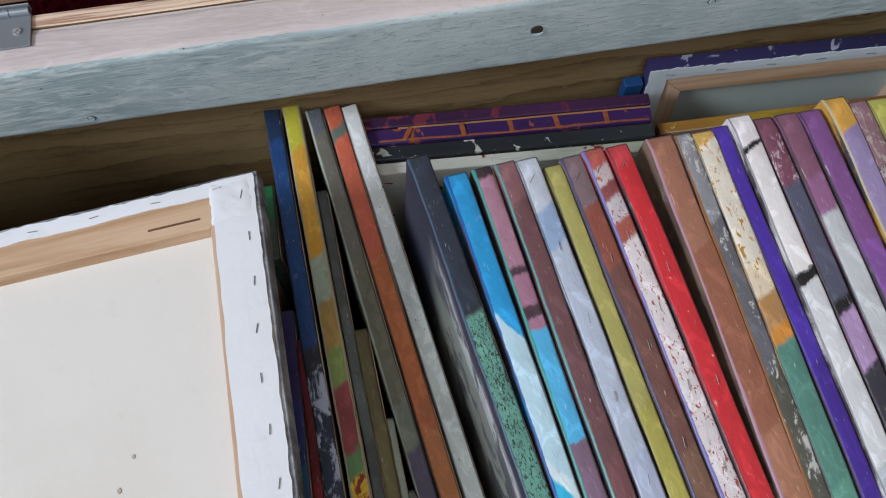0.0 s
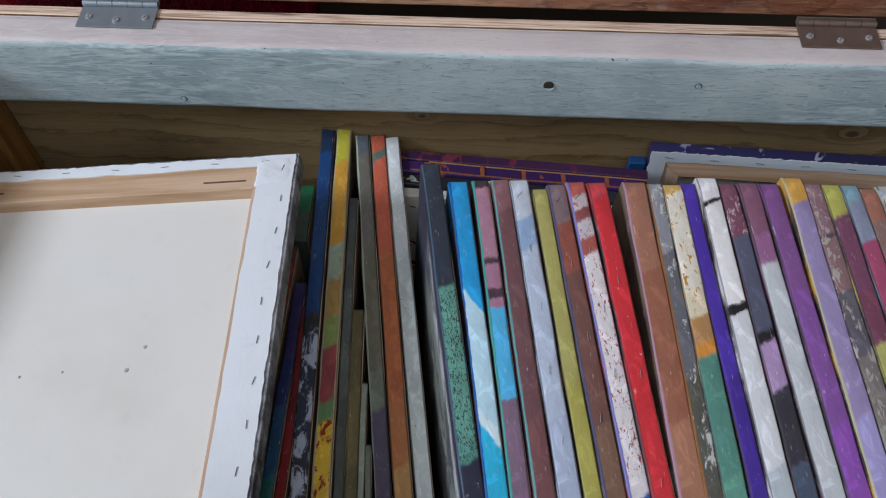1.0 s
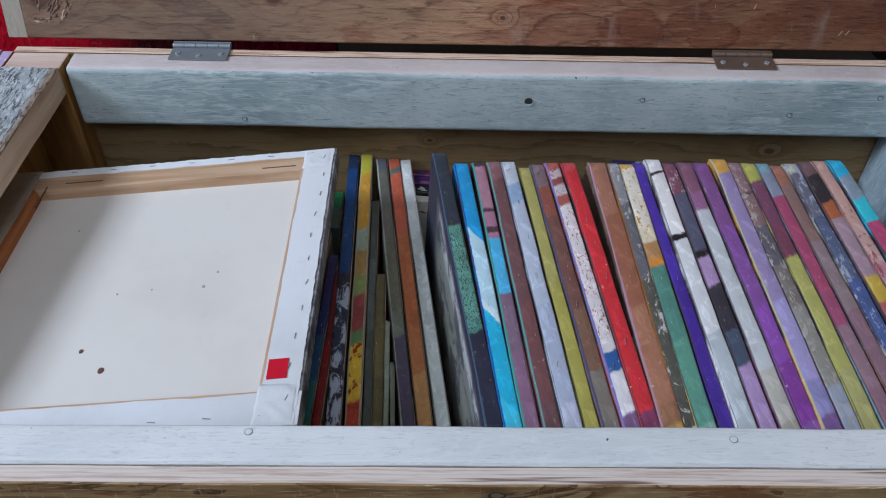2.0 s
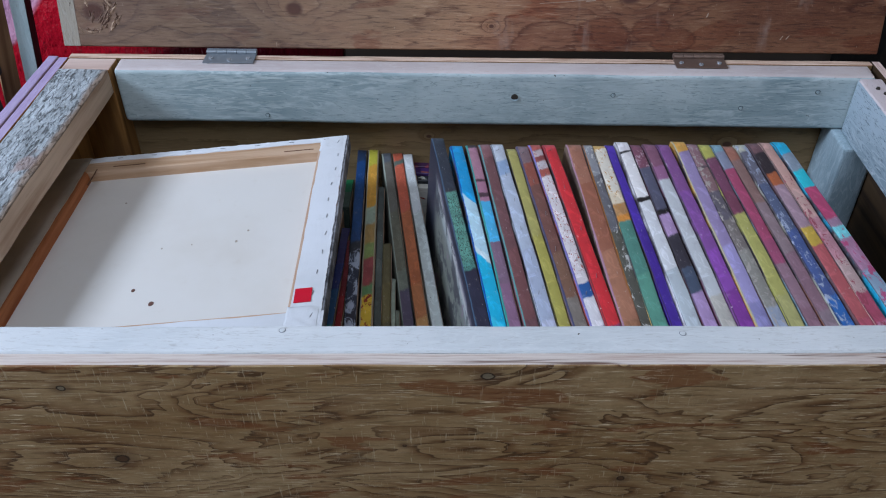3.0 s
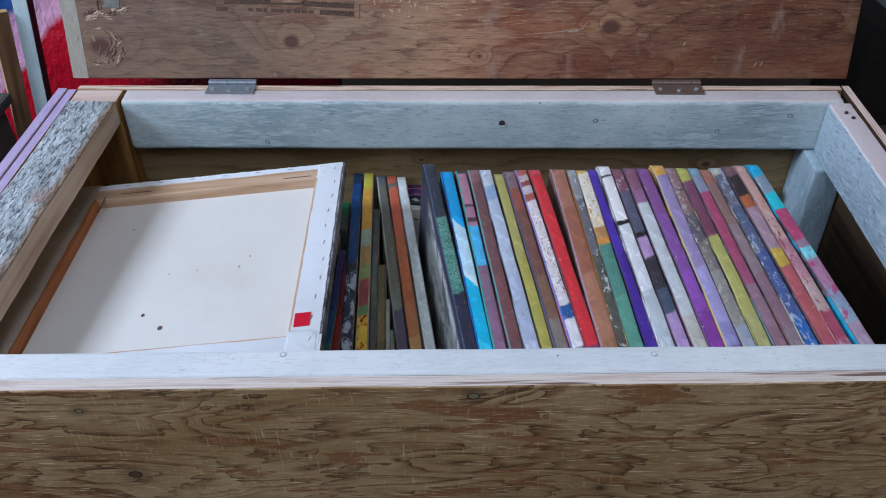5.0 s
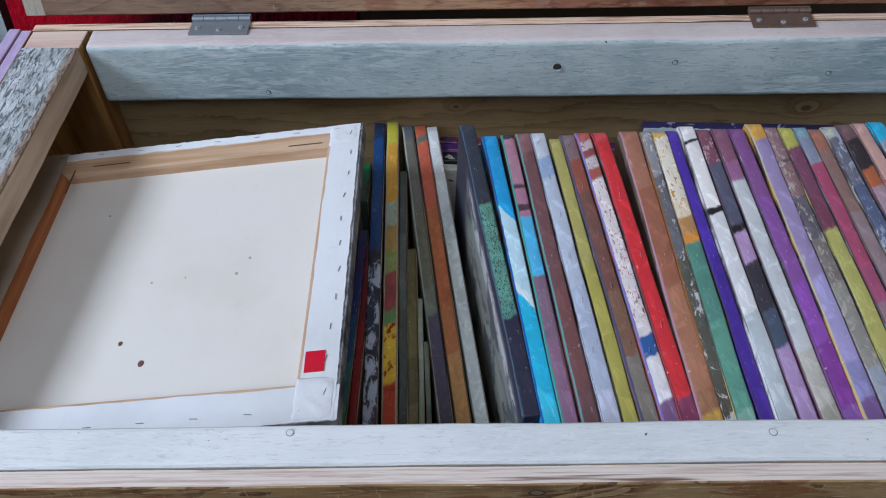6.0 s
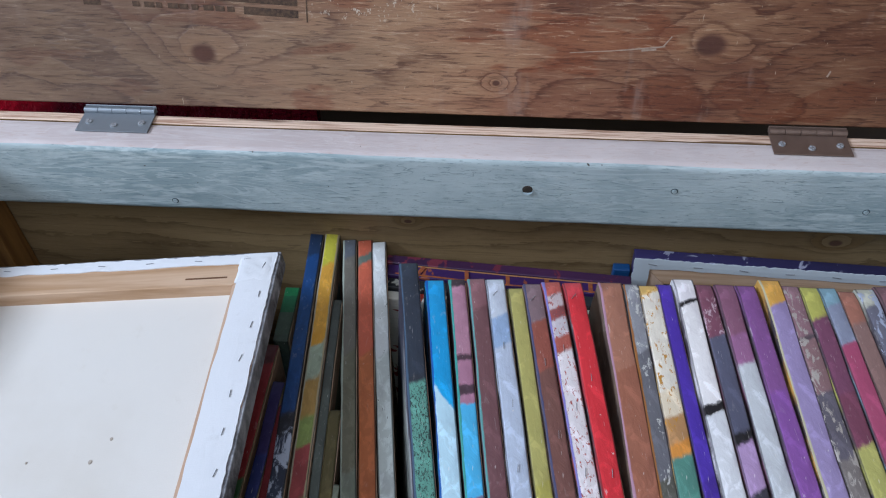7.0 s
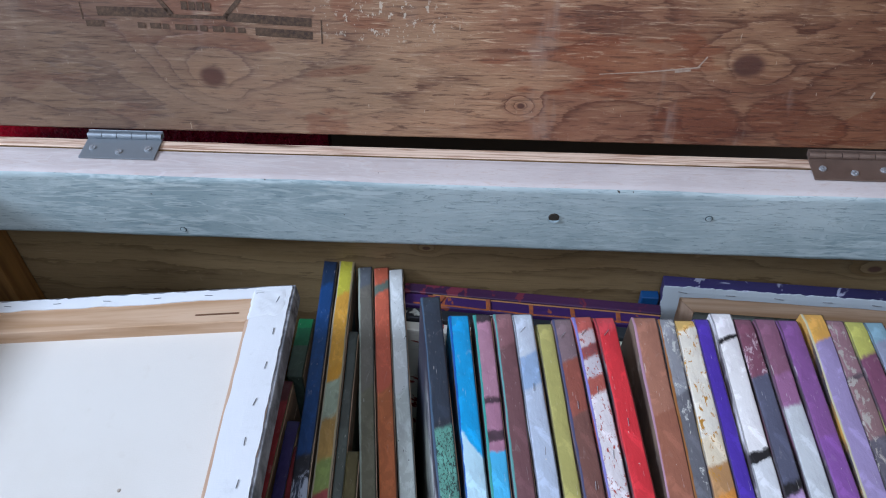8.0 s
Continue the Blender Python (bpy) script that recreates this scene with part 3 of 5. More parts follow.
HIGH = 4.6
tagged(part("floor", block(-3.2, 2.1, FILL_Y - 0.2, 1.6, -0.06, 0.0), M_FLOOR), "dark worn wooden floor under the chest", "floor", kind="structure")
# ceiling, west and south walls are unseen; their pale colour bounces fill light
tagged(part("ceiling", block(-3.2, 2.1, FILL_Y - 0.2, 1.6, HIGH, HIGH + 0.1), M_BOUNCE_WALL), "unseen ceiling, pale to bounce light", "ceiling", kind="structure")
wall("wall_north", -3.0, 1.9, 1.4, 1.55, 0, HIGH, M_DARKWALL, "near-black wall standing for the gloom behind the chest")
# unseen wall, placed and coloured tan to bounce warm light into the chest
wall("wall_east", 1.9, 2.05, FILL_Y, 1.55, 0, HIGH, M_BOUNCE_SIDE, "unseen side wall added to bounce warm light")
wall("wall_west", -3.15, WIN_X, FILL_Y, 1.55, 0, HIGH, M_BOUNCE_WALL, "unseen wall with a window opening, pale to bounce light",
     (WIN_Y - WIN_W / 2, WIN_Y + WIN_W / 2, WIN_Z - WIN_H / 2, WIN_Z + WIN_H / 2))
wall("wall_south", -3.15, 2.05, FILL_Y - 0.15, FILL_Y, 0, HIGH, M_BOUNCE_WALL, "unseen pale wall with an opening for the added fill light", (FILL_X - 1.0, FILL_X + 1.0, FILL_Z - 1.0, FILL_Z + 1.0))

# ---- the chest ----
chest = thing("storage_chest", "open plywood storage chest with pale-painted timber rim, full of paintings", "chest")

FRONT = pose(0, -0.6315, RIM, 0, 0, 1.3)
front = part("front_panel", block(-0.635, 0.63, 0.0, 0.0165, -0.575, 0.0, 0.0012, 1, 60, 0.0006), [M_FRONT, M_PLY_FRONT], chest, "bare weathered plywood front with knots")
front.matrix_basis = FRONT
shade(front, lambda n, c: n.z > 0.9, 1)
rail = part("front_rail", block(-0.60, 0.58, 0.0185, 0.0555, -0.088, -0.001, 0.005, 3, 60, 0.0009, 2), M_FRONT_TOP, chest, "white-painted front rail")
rail.matrix_basis = FRONT

back = part("back_panel", block(-0.6, 0.607, -0.0125, 0.0, -0.575, 0.0, 0.0008, 1, 60, 0.0005, 5), [M_INNER, M_PLY_X], chest, "bare plywood back panel")
back.matrix_basis = pose(0, 0, RIM)
shade(back, lambda n, c: n.z > 0.3, 1)
rail = part("back_rail", join(block(-0.521, 0.600, -0.0505, -0.0128, -0.089, -0.0002, 0.009, 6, 70, 0.0009, 9), block(-0.520, 0.599, -0.030, -0.0130, -0.02, -0.0016, 0.0008, 1)), [M_RAIL, M_RAIL_TOP_LIT], chest, "blue-grey painted back rail with a bored hole")
rail.matrix_basis = pose(0, 0, RIM)
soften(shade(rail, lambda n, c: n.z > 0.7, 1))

left = part("side_panel", block(-0.6135, -0.5995, -0.635, -0.013, -0.575, 0.0, 0.0008, 1), [M_SIDE_IN, M_LAV], chest, "plywood side with lavender-painted edge")
left.matrix_basis = pose(0, 0, RIM)
shade(left, lambda n, c: n.z > 0.9, 1)
outer = part("outer_side_board", block(-0.6300, -0.6150, -0.66, -0.010, -0.55, 0.0015, 0.002, 2, 40, 0.0008, 3), M_LAV, chest, "lavender-painted outer board")
outer.matrix_basis = pose(0, 0, RIM)
right = part("side_panel", block(0.6085, 0.6215, -0.62, 0.0, -0.575, 0.0, 0.0008, 1), [M_SIDE_R_SHADE, M_PLY_Y], chest, "plywood side, inner face coloured dark as in shade")
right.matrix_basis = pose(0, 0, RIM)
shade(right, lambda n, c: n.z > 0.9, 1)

board = part("left_rail", block(-0.5985, -0.5255, -0.60, -0.052, -0.038, 0.001, 0.003, 3, 120, 0.0016, 4), [M_RAW_Y, M_WEATHERED], chest, "weathered left rail with flaking grey paint")
board.matrix_basis = pose(0, 0, RIM)
shade(board, lambda n, c: n.z > 0.6, 1)
post = part("corner_post", block(-0.5985, -0.5265, -0.0508, -0.0135, FLOOR_IN - RIM, -0.001, 0.002, 2, 20, 0.0006, 8), [M_SIDE_IN, M_RAW], chest, "brown pine corner post with a raw top")
post.matrix_basis = pose(0, 0, RIM)
shade(post, lambda n, c: n.z > 0.5, 1)
side = part("side_batten", block(-0.597, -0.5845, -0.56, -0.053, -0.5, -0.04, 0.001, 1), M_SIDE_IN, chest, "brown inner side board")
side.matrix_basis = pose(0, 0, RIM)

rail = part("right_rail", block(0.571, 0.6065, -0.60, -0.052, -0.089, -0.001, 0.005, 3, 60, 0.0009, 7), [M_RAIL_R, M_RAIL_R_TOP_LIT], chest, "blue-grey painted right rail")
rail.matrix_basis = pose(0, 0, RIM)
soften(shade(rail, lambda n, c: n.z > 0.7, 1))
post = part("corner_post", block(0.559, 0.6065, -0.105, -0.0135, FLOOR_IN - RIM, -0.0895, 0.004, 2, 30, 0.0008, 6), M_POST, chest, "blue-grey painted corner post")
post.matrix_basis = pose(0, 0, RIM)
part("bottom_panel", block(-0.597, 0.606, -0.60, -0.014, 0.03, FLOOR_IN, 0.001, 1), M_INNER, chest, "plywood bottom")

M_SCREW_DARK = plain("dark_screw_ring", "#4e585c", 0.8, 0.3)
# grey ring stands for the shade in the groove round a screw
M_SCREW_RIM = plain("groove_shade_ring", "#8d9096", 0.8, 0.3)
# bored hole (a dark disc for its shade, a pale crescent for its lit lip), plugs and old screws in the rails
for x, z, r, m, nm in ((0.074, 0.561, 0.0058, M_HOLE, "bored_hole"),):
    h = part(nm, disc(r, 0.004), m, chest)
    h.matrix_basis = pose(x, -0.0497, z, 90)
    bm = bmesh.new()
    arc = [(math.cos(radians(a)), math.sin(radians(a))) for a in range(195, 346, 15)]
    outer_v = [bm.verts.new((0.0056 * u, -0.0003, 0.0056 * v)) for u, v in arc]
    inner_v = [bm.verts.new((0.0054 * u, 0.0004, 0.0022 * v - 0.0012)) for u, v in arc]
    for k in range(len(arc) - 1):
        bm.faces.new((outer_v[k], outer_v[k + 1], inner_v[k + 1], inner_v[k]))
    lip = part("hole_lip", bm, M_POST, chest, "pale crescent for the lit lower lip of the hole")
    lip.matrix_basis = pose(x, -0.0521, z)
for x, z in ((-0.3, 0.526), (0.413, 0.547), (0.22, 0.566), (0.52, 0.575)):
    bm = bmesh.new()
    bmesh.ops.create_cone(bm, cap_ends=True, segments=14, radius1=0.0042, radius2=0.0036, depth=0.003)
    s = part("screw", bm, M_SCREW_DARK, chest, "painted-over screw head")
    s.matrix_basis = pose(x, -0.0495, z, 90)
    head = part("screw_face", disc(0.0029, 0.0016, 14), M_RAIL, s, "blue-grey paint over the screw")
    head.matrix_basis = pose(0, 0, 0.0014)
for x, y in ((-0.178, -0.588), (0.21, -0.584)):
    bm = bmesh.new()
    bmesh.ops.create_cone(bm, cap_ends=True, segments=14, radius1=0.0042, radius2=0.0034, depth=0.003)
    s = part("screw", bm, M_SCREW_RIM, chest, "painted-over screw head")
    s.matrix_basis = pose(x, y, RIM - 0.0021)
    head = part("screw_face", disc(0.0031, 0.0016, 14), M_FRONT_TOP, s, "white paint over the screw")
    head.matrix_basis = pose(0, 0, 0.0012)
for x, y in ((0.587, -0.085), (0.592, -0.10)):
    s = part("nail", disc(0.003, 0.003), M_HOLE, chest, "rusty nail head")
    s.matrix_basis = pose(x, y, RIM + 0.0003)

# lid, leaning back on its hinges
LID = pose(0, 0.005, 0.609, -14.04)
lid = part("lid", block(-0.6085, 0.617, 0.0, 0.016, 0.0, 0.62, 0.0015, 1, 40, 0.0005, 11), [M_LID, M_PLY_X], chest, "reddish plywood lid, propped open")
lid.matrix_basis = LID
strip = part("border_strip", block(-0.6088, -0.584, -0.0006, 0.0, 0.001, 0.141, 0.0003, 1, 24, 0.0005, 3), M_PALE_STRIP, lid, "pale bare border where the coating stops")
rng = random.Random(5)


def sliver(cx, cz, length, width, ang, material):
    bm = bmesh.new()
    n = 7
    rows = []
    for i in range(n + 1):
        f = i / n
        w = width * (0.25 + math.sin(math.pi * min(1, f * 1.15 + 0.05)) ** 0.7) * (0.7 + 0.6 * rng.random()) / 2
        lift = 0.0004 + 0.0016 * rng.random() * math.sin(math.pi * f)
        off = (rng.random() - 0.5) * width * 0.5
        rows.append([bm.verts.new(((f - 0.5) * length, 0.0003, off - w)), bm.verts.new(((f - 0.5) * length, -lift, off)), bm.verts.new(((f - 0.5) * length, 0.0003, off + w))])
    for p, q in zip(rows, rows[1:]):
        bm.faces.new((p[0], q[0], q[1], p[1]))
        bm.faces.new((p[1], q[1], q[2], p[2]))
        bm.faces.new((p[2], q[2], q[0], p[0]))
    bmesh.ops.recalc_face_normals(bm, faces=bm.faces)
    k = part("splinter", bm, material, lid, "torn splinter of veneer")
    k.matrix_basis = pose(cx, 0, cz, 0, -ang, 0)


M_TORN_DARK = raw_wood("torn_veneer_dark", "#7a6152", "#463329", 0, 90)
for i in range(16):
    sliver(-0.575 + 0.066 * rng.random(), 0.092 + 0.016 * rng.random(), 0.010 + 0.022 * rng.random(), 0.003 + 0.005 * rng.random(), -10 + 34 * rng.random(), M_TORN if rng.random() < 0.7 else M_TORN_DARK)
for i in range(5):
    sliver(-0.552 + 0.006 * rng.random(), 0.108 + 0.012 * rng.random(), 0.012 + 0.01 * rng.random(), 0.0025, 75 + 20 * rng.random(), M_TORN_DARK)
for i in range(15):
    sliver(-0.549 + 0.028 * rng.random(), 0.022 + 0.034 * rng.random(), 0.014 + 0.018 * rng.random(), 0.002 + 0.003 * rng.random(), 38 + 22 * rng.random(), M_TORN if rng.random() < 0.45 else M_TORN_DARK)
for i in range(26):
    t = rng.random() * 2 * math.pi
    rr = 0.78 + 0.5 * rng.random()
    sliver(-0.557 + 0.029 * rr * math.cos(t), 0.050 + 0.026 * rr * math.sin(t), 0.006 + 0.014 * rng.random(), 0.0012 + 0.0045 * rng.random() ** 2, math.degrees(t) + 90 + 50 * (rng.random() - 0.5), M_TORN if rng.random() < 0.55 else M_TORN_DARK)
for i in range(9):
    sliver(-0.572 + 0.05 * rng.random(), 0.028 + 0.05 * rng.random(), 0.008 + 0.012 * rng.random(), 0.003 + 0.004 * rng.random(), 30 + 90 * rng.random(), M_TORN_DARK if rng.random() < 0.6 else M_TORN)
M_FILLER = plain("grey_filler", "#7e7c76", 0.8, 0.5, 120)
patch = part("filler_patch", block(-0.012, 0.012, -0.0007, 0.0002, -0.007, 0.007, 0.0003, 1, 8, 0.0006, 6), M_FILLER, lid, "grey filler in the torn veneer")
patch.matrix_basis = pose(-0.528, 0, 0.117, 0, 4, 0)


def bar(x0, z0, x1, z1, h, material=None, thick=0.0004):
    """A flat printed bar on the lid from one point to another."""
    length, ang = math.hypot(x1 - x0, z1 - z0), math.degrees(math.atan2(z1 - z0, x1 - x0))
    b = part("stamp_bar", block(0, length, -thick, 0.0001, -h / 2, h / 2), material or M_INK, lid)
    b.matrix_basis = pose(x0, 0, z0, 0, -ang, 0)
    return b


for x0, z0, x1, z1, h in ((-0.354, 0.120, -0.287, 0.1195, 0.0085), (-0.234, 0.1165, -0.155, 0.1125, 0.008), (-0.367, 0.1085, -0.35, 0.1083, 0.006),
                          (-0.208, 0.1035, -0.155, 0.1005, 0.0075), (-0.287, 0.1165, -0.232, 0.1155, 0.003), (-0.295, 0.133, -0.284, 0.1175, 0.004),
                          (-0.219, 0.133, -0.235, 0.1165, 0.004), (-0.146, 0.115, -0.147, 0.093, 0.0012), (-0.369, 0.128, -0.369, 0.112, 0.0012)):
    bar(x0, z0, x1, z1, h)
for i, w in enumerate((0.009, 0.012, 0.007, 0.013, 0.010, 0.008, 0.012, 0.011, 0.009)):
    bar(-0.318 + i * 0.0117, 0.1075 - i * 0.0004, -0.318 + i * 0.0117 + w * 0.8, 0.1072 - i * 0.0004, 0.005)
for i in range(4):
    bar(-0.274 + i * 0.0072, 0.1265 - i * 0.0002, -0.2685 + i * 0.0072, 0.1262 - i * 0.0002, 0.0075)
M_SCRATCH = plain("scratch", "#b09c8a", 0.6, 0.5, 200, second="#7a5a48")
for x0, z0, x1, z1, h in ((0.108, 0.0695, 0.155, 0.073, 0.0007), (0.155, 0.073, 0.198, 0.078, 0.0012), (0.196, 0.078, 0.203, 0.088, 0.0012),
                          (0.176, 0.0735, 0.19, 0.075, 0.002), (0.355, 0.052, 0.357, 0.058, 0.0016), (0.468, 0.02, 0.472, 0.026, 0.001), (0.477, 0.021, 0.481, 0.027, 0.001)):
    b = bar(x0, z0, x1, z1, h, M_SCRATCH, 0.0003)
    b.name = "scratch"


def hinge(x, y_edge, tone, plate):
    h = part("hinge", block(-0.038, 0.038, -0.0305, 0.0, 0.0, 0.0016, 0.0005, 2), plate, chest, tone)
    h.matrix_basis = pose(x, y_edge + 0.0305, RIM + 0.0008)
    up = part("upper_leaf", block(-0.038, 0.038, 0.0, 0.0014, 0.0, 0.007, 0.0004, 1), plate, h)
    up.matrix_basis = pose(0, 0.003, 0.0, -14)
    for i in range(5):
        bm = bmesh.new()
        bmesh.ops.create_cone(bm, cap_ends=True, segments=16, radius1=0.0034, radius2=0.0034, depth=0.0146)
        k = part("knuckle", bm, plate, h)
        k.matrix_basis = pose(-0.0304 + i * 0.0152, 0.0005, 0.0034, 0, 90)
    for sx, sy in ((-0.028, -0.0165), (0.0, -0.0215), (0.028, -0.0165)):
        bm = join(disc(0.0038, 0.002, 14), block(-0.003, 0.003, -0.0005, 0.0005, 0.0006, 0.0014), block(-0.0005, 0.0005, -0.003, 0.003, 0.0006, 0.0014))
        s = part("screw", bm, M_SCREW, h)
        s.matrix_basis = pose(sx, sy, 0.0019, 0, 0, 25 + sx * 900)


hinge(-0.354, -0.030, "zinc butt hinge", M_ZINC)
hinge(0.350, -0.030, "zinc butt hinge coloured brown for the reflected lid", M_ZINC_BROWN)


# ---- paintings standing on edge ----
def spine_paint(name, stops, speck=None, speck_range=(0, 1), speck_amt=0.5, speck_scale=60, length=0.4, blend=0.012, streak=0.25, hard=True, edge=None, rough=0.42, width=0.017, slope=1.1, other_edge=None):
    """Colours along the painted edge of a canvas, from its far end (0) to its near end (1)."""
    g = Mat(name, rough, 0, 0.45)
    o = g.xyz()
    wob = g.noise(g.scaled(120, 80, 120), 1.0, 5, 0.65)
    slant = g.math("MULTIPLY", o[0], slope)
    pos = g.math("ADD", g.math("MULTIPLY_ADD", o[1], -1 / length, slant), g.math("MULTIPLY", g.math("SUBTRACT", wob, 0.5), 0.03))
    seq = []
    for i, (p, c) in enumerate(stops):
        if i and hard:
            seq.append((max(p - blend * 0.7, seq[-1][0]), stops[i - 1][1]))
        seq.append((p, c))
    col = g.mix(0.04, g.mix(1.0, g.ramp(pos, seq[:30]), (1.06, 1.06, 1.06, 1.0), "MULTIPLY"), "#97908f")
    brush = g.noise(g.scaled(150, 70, 150), 1.0, 5, 0.62, 1.2)
    cloud = g.noise(g.scaled(40, 18, 40, (2, 7, 1)), 1.0, 4, 0.65)
    col = g.mix(g.math("MULTIPLY", g.step(brush, 0.60, 0.78), g.math("MULTIPLY", streak, 0.8)), col, "#e8e2dc")
    col = g.mix(g.math("MULTIPLY", g.step(brush, 0.42, 0.2), streak), col, "#2a2326")
    dab = g.noise(g.scaled(80, 44, 80, (6, 1, 4)), 1.0, 5, 0.62, 1.0)
    col = g.mix(g.math("MULTIPLY", g.step(dab, 0.5, 0.64), 0.6), col, g.mix(1.0, col, (1.42, 1.42, 1.45, 1), "MULTIPLY"))
    col = g.mix(g.math("MULTIPLY", g.step(cloud, 0.5, 0.66), 0.45), col, g.mix(1.0, col, (0.66, 0.62, 0.66, 1), "MULTIPLY"))
    # pale slanted flecks: small highlights painted into the colour in random patches
    slew = g.t.nodes.new("ShaderNodeMapping")
    g.put(slew.inputs["Vector"], g.co)
    slew.inputs["Rotation"].default_value = (0, 0, 0.8)
    slew.inputs["Scale"].default_value = (560, 90, 200)
    glint = g.noise(slew.outputs[0], 1.0, 2, 0.5, 0.5)
    where = g.step(g.noise(g.scaled(14, 9, 14, (7, 7, 2)), 1.0, 2, 0.5), 0.42, 0.56)
    col = g.mix(g.math("MULTIPLY", g.math("MULTIPLY", g.step(glint, 0.69, 0.74), where), 0.4), col, "#efeae6")
    # painted shade: long edges darken towards the gaps, the far end likewise
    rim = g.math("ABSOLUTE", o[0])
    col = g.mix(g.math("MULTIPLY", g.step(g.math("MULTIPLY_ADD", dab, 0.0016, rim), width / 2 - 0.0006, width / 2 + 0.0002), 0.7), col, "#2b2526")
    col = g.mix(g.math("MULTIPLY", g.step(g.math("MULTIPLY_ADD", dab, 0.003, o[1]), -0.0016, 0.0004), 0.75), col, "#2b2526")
    if speck:
        sp = g.noise(g.scaled(speck_scale * 2.2, speck_scale, speck_scale * 2.2, (5, 5, 5)), 1.0, 4, 0.7, 0.6)
        m = g.math("MULTIPLY", g.step(sp, 0.56 - speck_amt * 0.16, 0.62 - speck_amt * 0.1), g.math("MULTIPLY", g.step(pos, speck_range[0], speck_range[0] + 0.02), g.step(pos, speck_range[1], speck_range[1] - 0.02)))
        col = g.mix(m, col, speck)
    if edge:
        col = g.mix(g.step(g.math("MULTIPLY_ADD", g.math("SUBTRACT", wob, 0.5), 0.002, o[0]), -width / 2 + 0.0022, -width / 2 + 0.0014), col, edge)
    if other_edge:
        col = g.mix(g.step(g.math("MULTIPLY_ADD", g.math("SUBTRACT", wob, 0.5), 0.002, o[0]), width / 2 - 0.0020, width / 2 - 0.0012), col, other_edge)
    chip = g.noise(g.scaled(170, 120, 170, (9, 2, 3)), 1.0, 3, 0.6)
    col = g.mix(g.math("MULTIPLY", g.step(chip, 0.73, 0.76), 0.6), col, "#e6dfd6")
    g.colour(col)
    g.rough(g.math("MULTIPLY_ADD", cloud, 0.3, rough - 0.14))
    weave = g.noise(g.scaled(900, 700, 900), 1.0, 2, 0.6)
    ridge = g.noise(g.scaled(300, 26, 300, (4, 7, 3)), 1.0, 4, 0.7, 0.8)
    g.bump(g.math("ADD", g.math("ADD", g.math("MULTIPLY", brush, 0.25), g.math("ADD", cloud, g.math("MULTIPLY", weave, 0.2))), g.math("ADD", dab, g.math("MULTIPLY", ridge, 0.2))), 0.36, 0.0017)
    return g.m


def side_paint(name, a, b):
    g = Mat(name, 0.5, 0, 0.4)
    n = g.noise(g.scaled(9, 9, 9), 1.0, 5, 0.65, 1.0)
    s = g.noise(g.scaled(120, 30, 60), 1.0, 4, 0.7)
    c = g.mix(g.step(n, 0.4, 0.6), a, b)
    g.colour(g.mix(g.math("MULTIPLY", g.step(s, 0.55, 0.75), 0.4), c, "#cfc8c0"))
    g.bump(s, 0.3, 0.001)
    return g.m


def band_face(name, h):
    """A painted face whose strokes run along its top edge."""
    g = Mat(name, 0.5, 0, 0.4)
    o = g.xyz()
    n = g.noise(g.scaled(20, 5, 60), 1.0, 4, 0.7, 0.8)
    d = g.math("ADD", g.math("MULTIPLY", g.math("SUBTRACT", h, o[2]), 11.0), g.math("MULTIPLY", g.math("SUBTRACT", n, 0.5), 0.35))
    # colours below the pale band are lightened for light missing in the gap
    c = g.ramp(d, [(0.0, "#2c2f40"), (0.14, "#3a3a4a"), (0.22, "#7a7684"), (0.28, "#bcbab8"), (0.42, "#a4acaa"), (0.52, "#7c807c"), (0.72, "#72766e"), (1.0, "#84897f")])
    tear = g.noise(g.scaled(20, 17, 26, (3, 8, 1)), 1.0, 4, 0.65, 0.8)
    c = g.mix(g.math("MULTIPLY", g.step(tear, 0.48, 0.56), 0.8), c, "#3b3c46")
    c = g.mix(g.math("MULTIPLY", g.step(tear, 0.40, 0.34), 0.6), c, "#8a6f84")
    c = g.mix(g.step(o[1], -0.12, -0.05), c, "#2c3040")
    g.colour(c)
    g.bump(n, 0.4, 0.001)
    return g.m


def canvas_mesh(w, length, h, seed):
    """A stretched canvas on edge: soft wrapped corners, folded far corners, a slightly wavy edge."""
    bm = block(-w / 2, w / 2, -length, 0, 0, h, min(0.0022, w * 0.2), 3)
    long = [e for e in bm.edges if abs(e.verts[0].co.y - e.verts[1].co.y) > length * 0.5]
    bmesh.ops.subdivide_edges(bm, edges=long, cuts=36)
    for v in bm.verts:
        if v.co.z > h * 0.5:
            p = Vector((seed * 3.1, v.co.y * 14, v.co.z * 3))
            v.co.x += 0.0011 * noise.noise(p) + 0.0004 * noise.noise(p * 4.0 + Vector((v.co.x * 90, 0, 0)))
            v.co.z += 0.0012 * noise.noise(p * 1.3 + Vector((9, 0, 0))) + (0.0004 * noise.noise(p * 5) if abs(v.co.x) < w * 0.45 else 0)
            if v.co.y > -0.016:
                far = (v.co.y + 0.016) / 0.016
                v.co.x *= 1 + 0.10 * far
                v.co.z -= 0.0028 * far ** 3 * (1 + 0.6 * noise.noise(Vector((seed * 5, 1, v.co.x * 200))))
    for f in bm.faces:
        f.smooth = True
        f.material_index = 1 if abs(f.normal.x) > 0.8 else 0
    return bm


def staple_mesh(w=0.009, r=0.0003):
    return block(-w / 2, w / 2, -r, r, 0.0, 0.0007, r * 0.5, 1)


def staples(parent, places, h, turn=70):
    for i, (x, y) in enumerate(places):
        s = part("staple", staple_mesh(0.0075, 0.00022), M_STAPLE_BRIGHT, parent, "bright steel staple")
        s.matrix_basis = pose(x, y, h + 0.0002, 0, 0, turn + (i * 37) % 40 - 20)


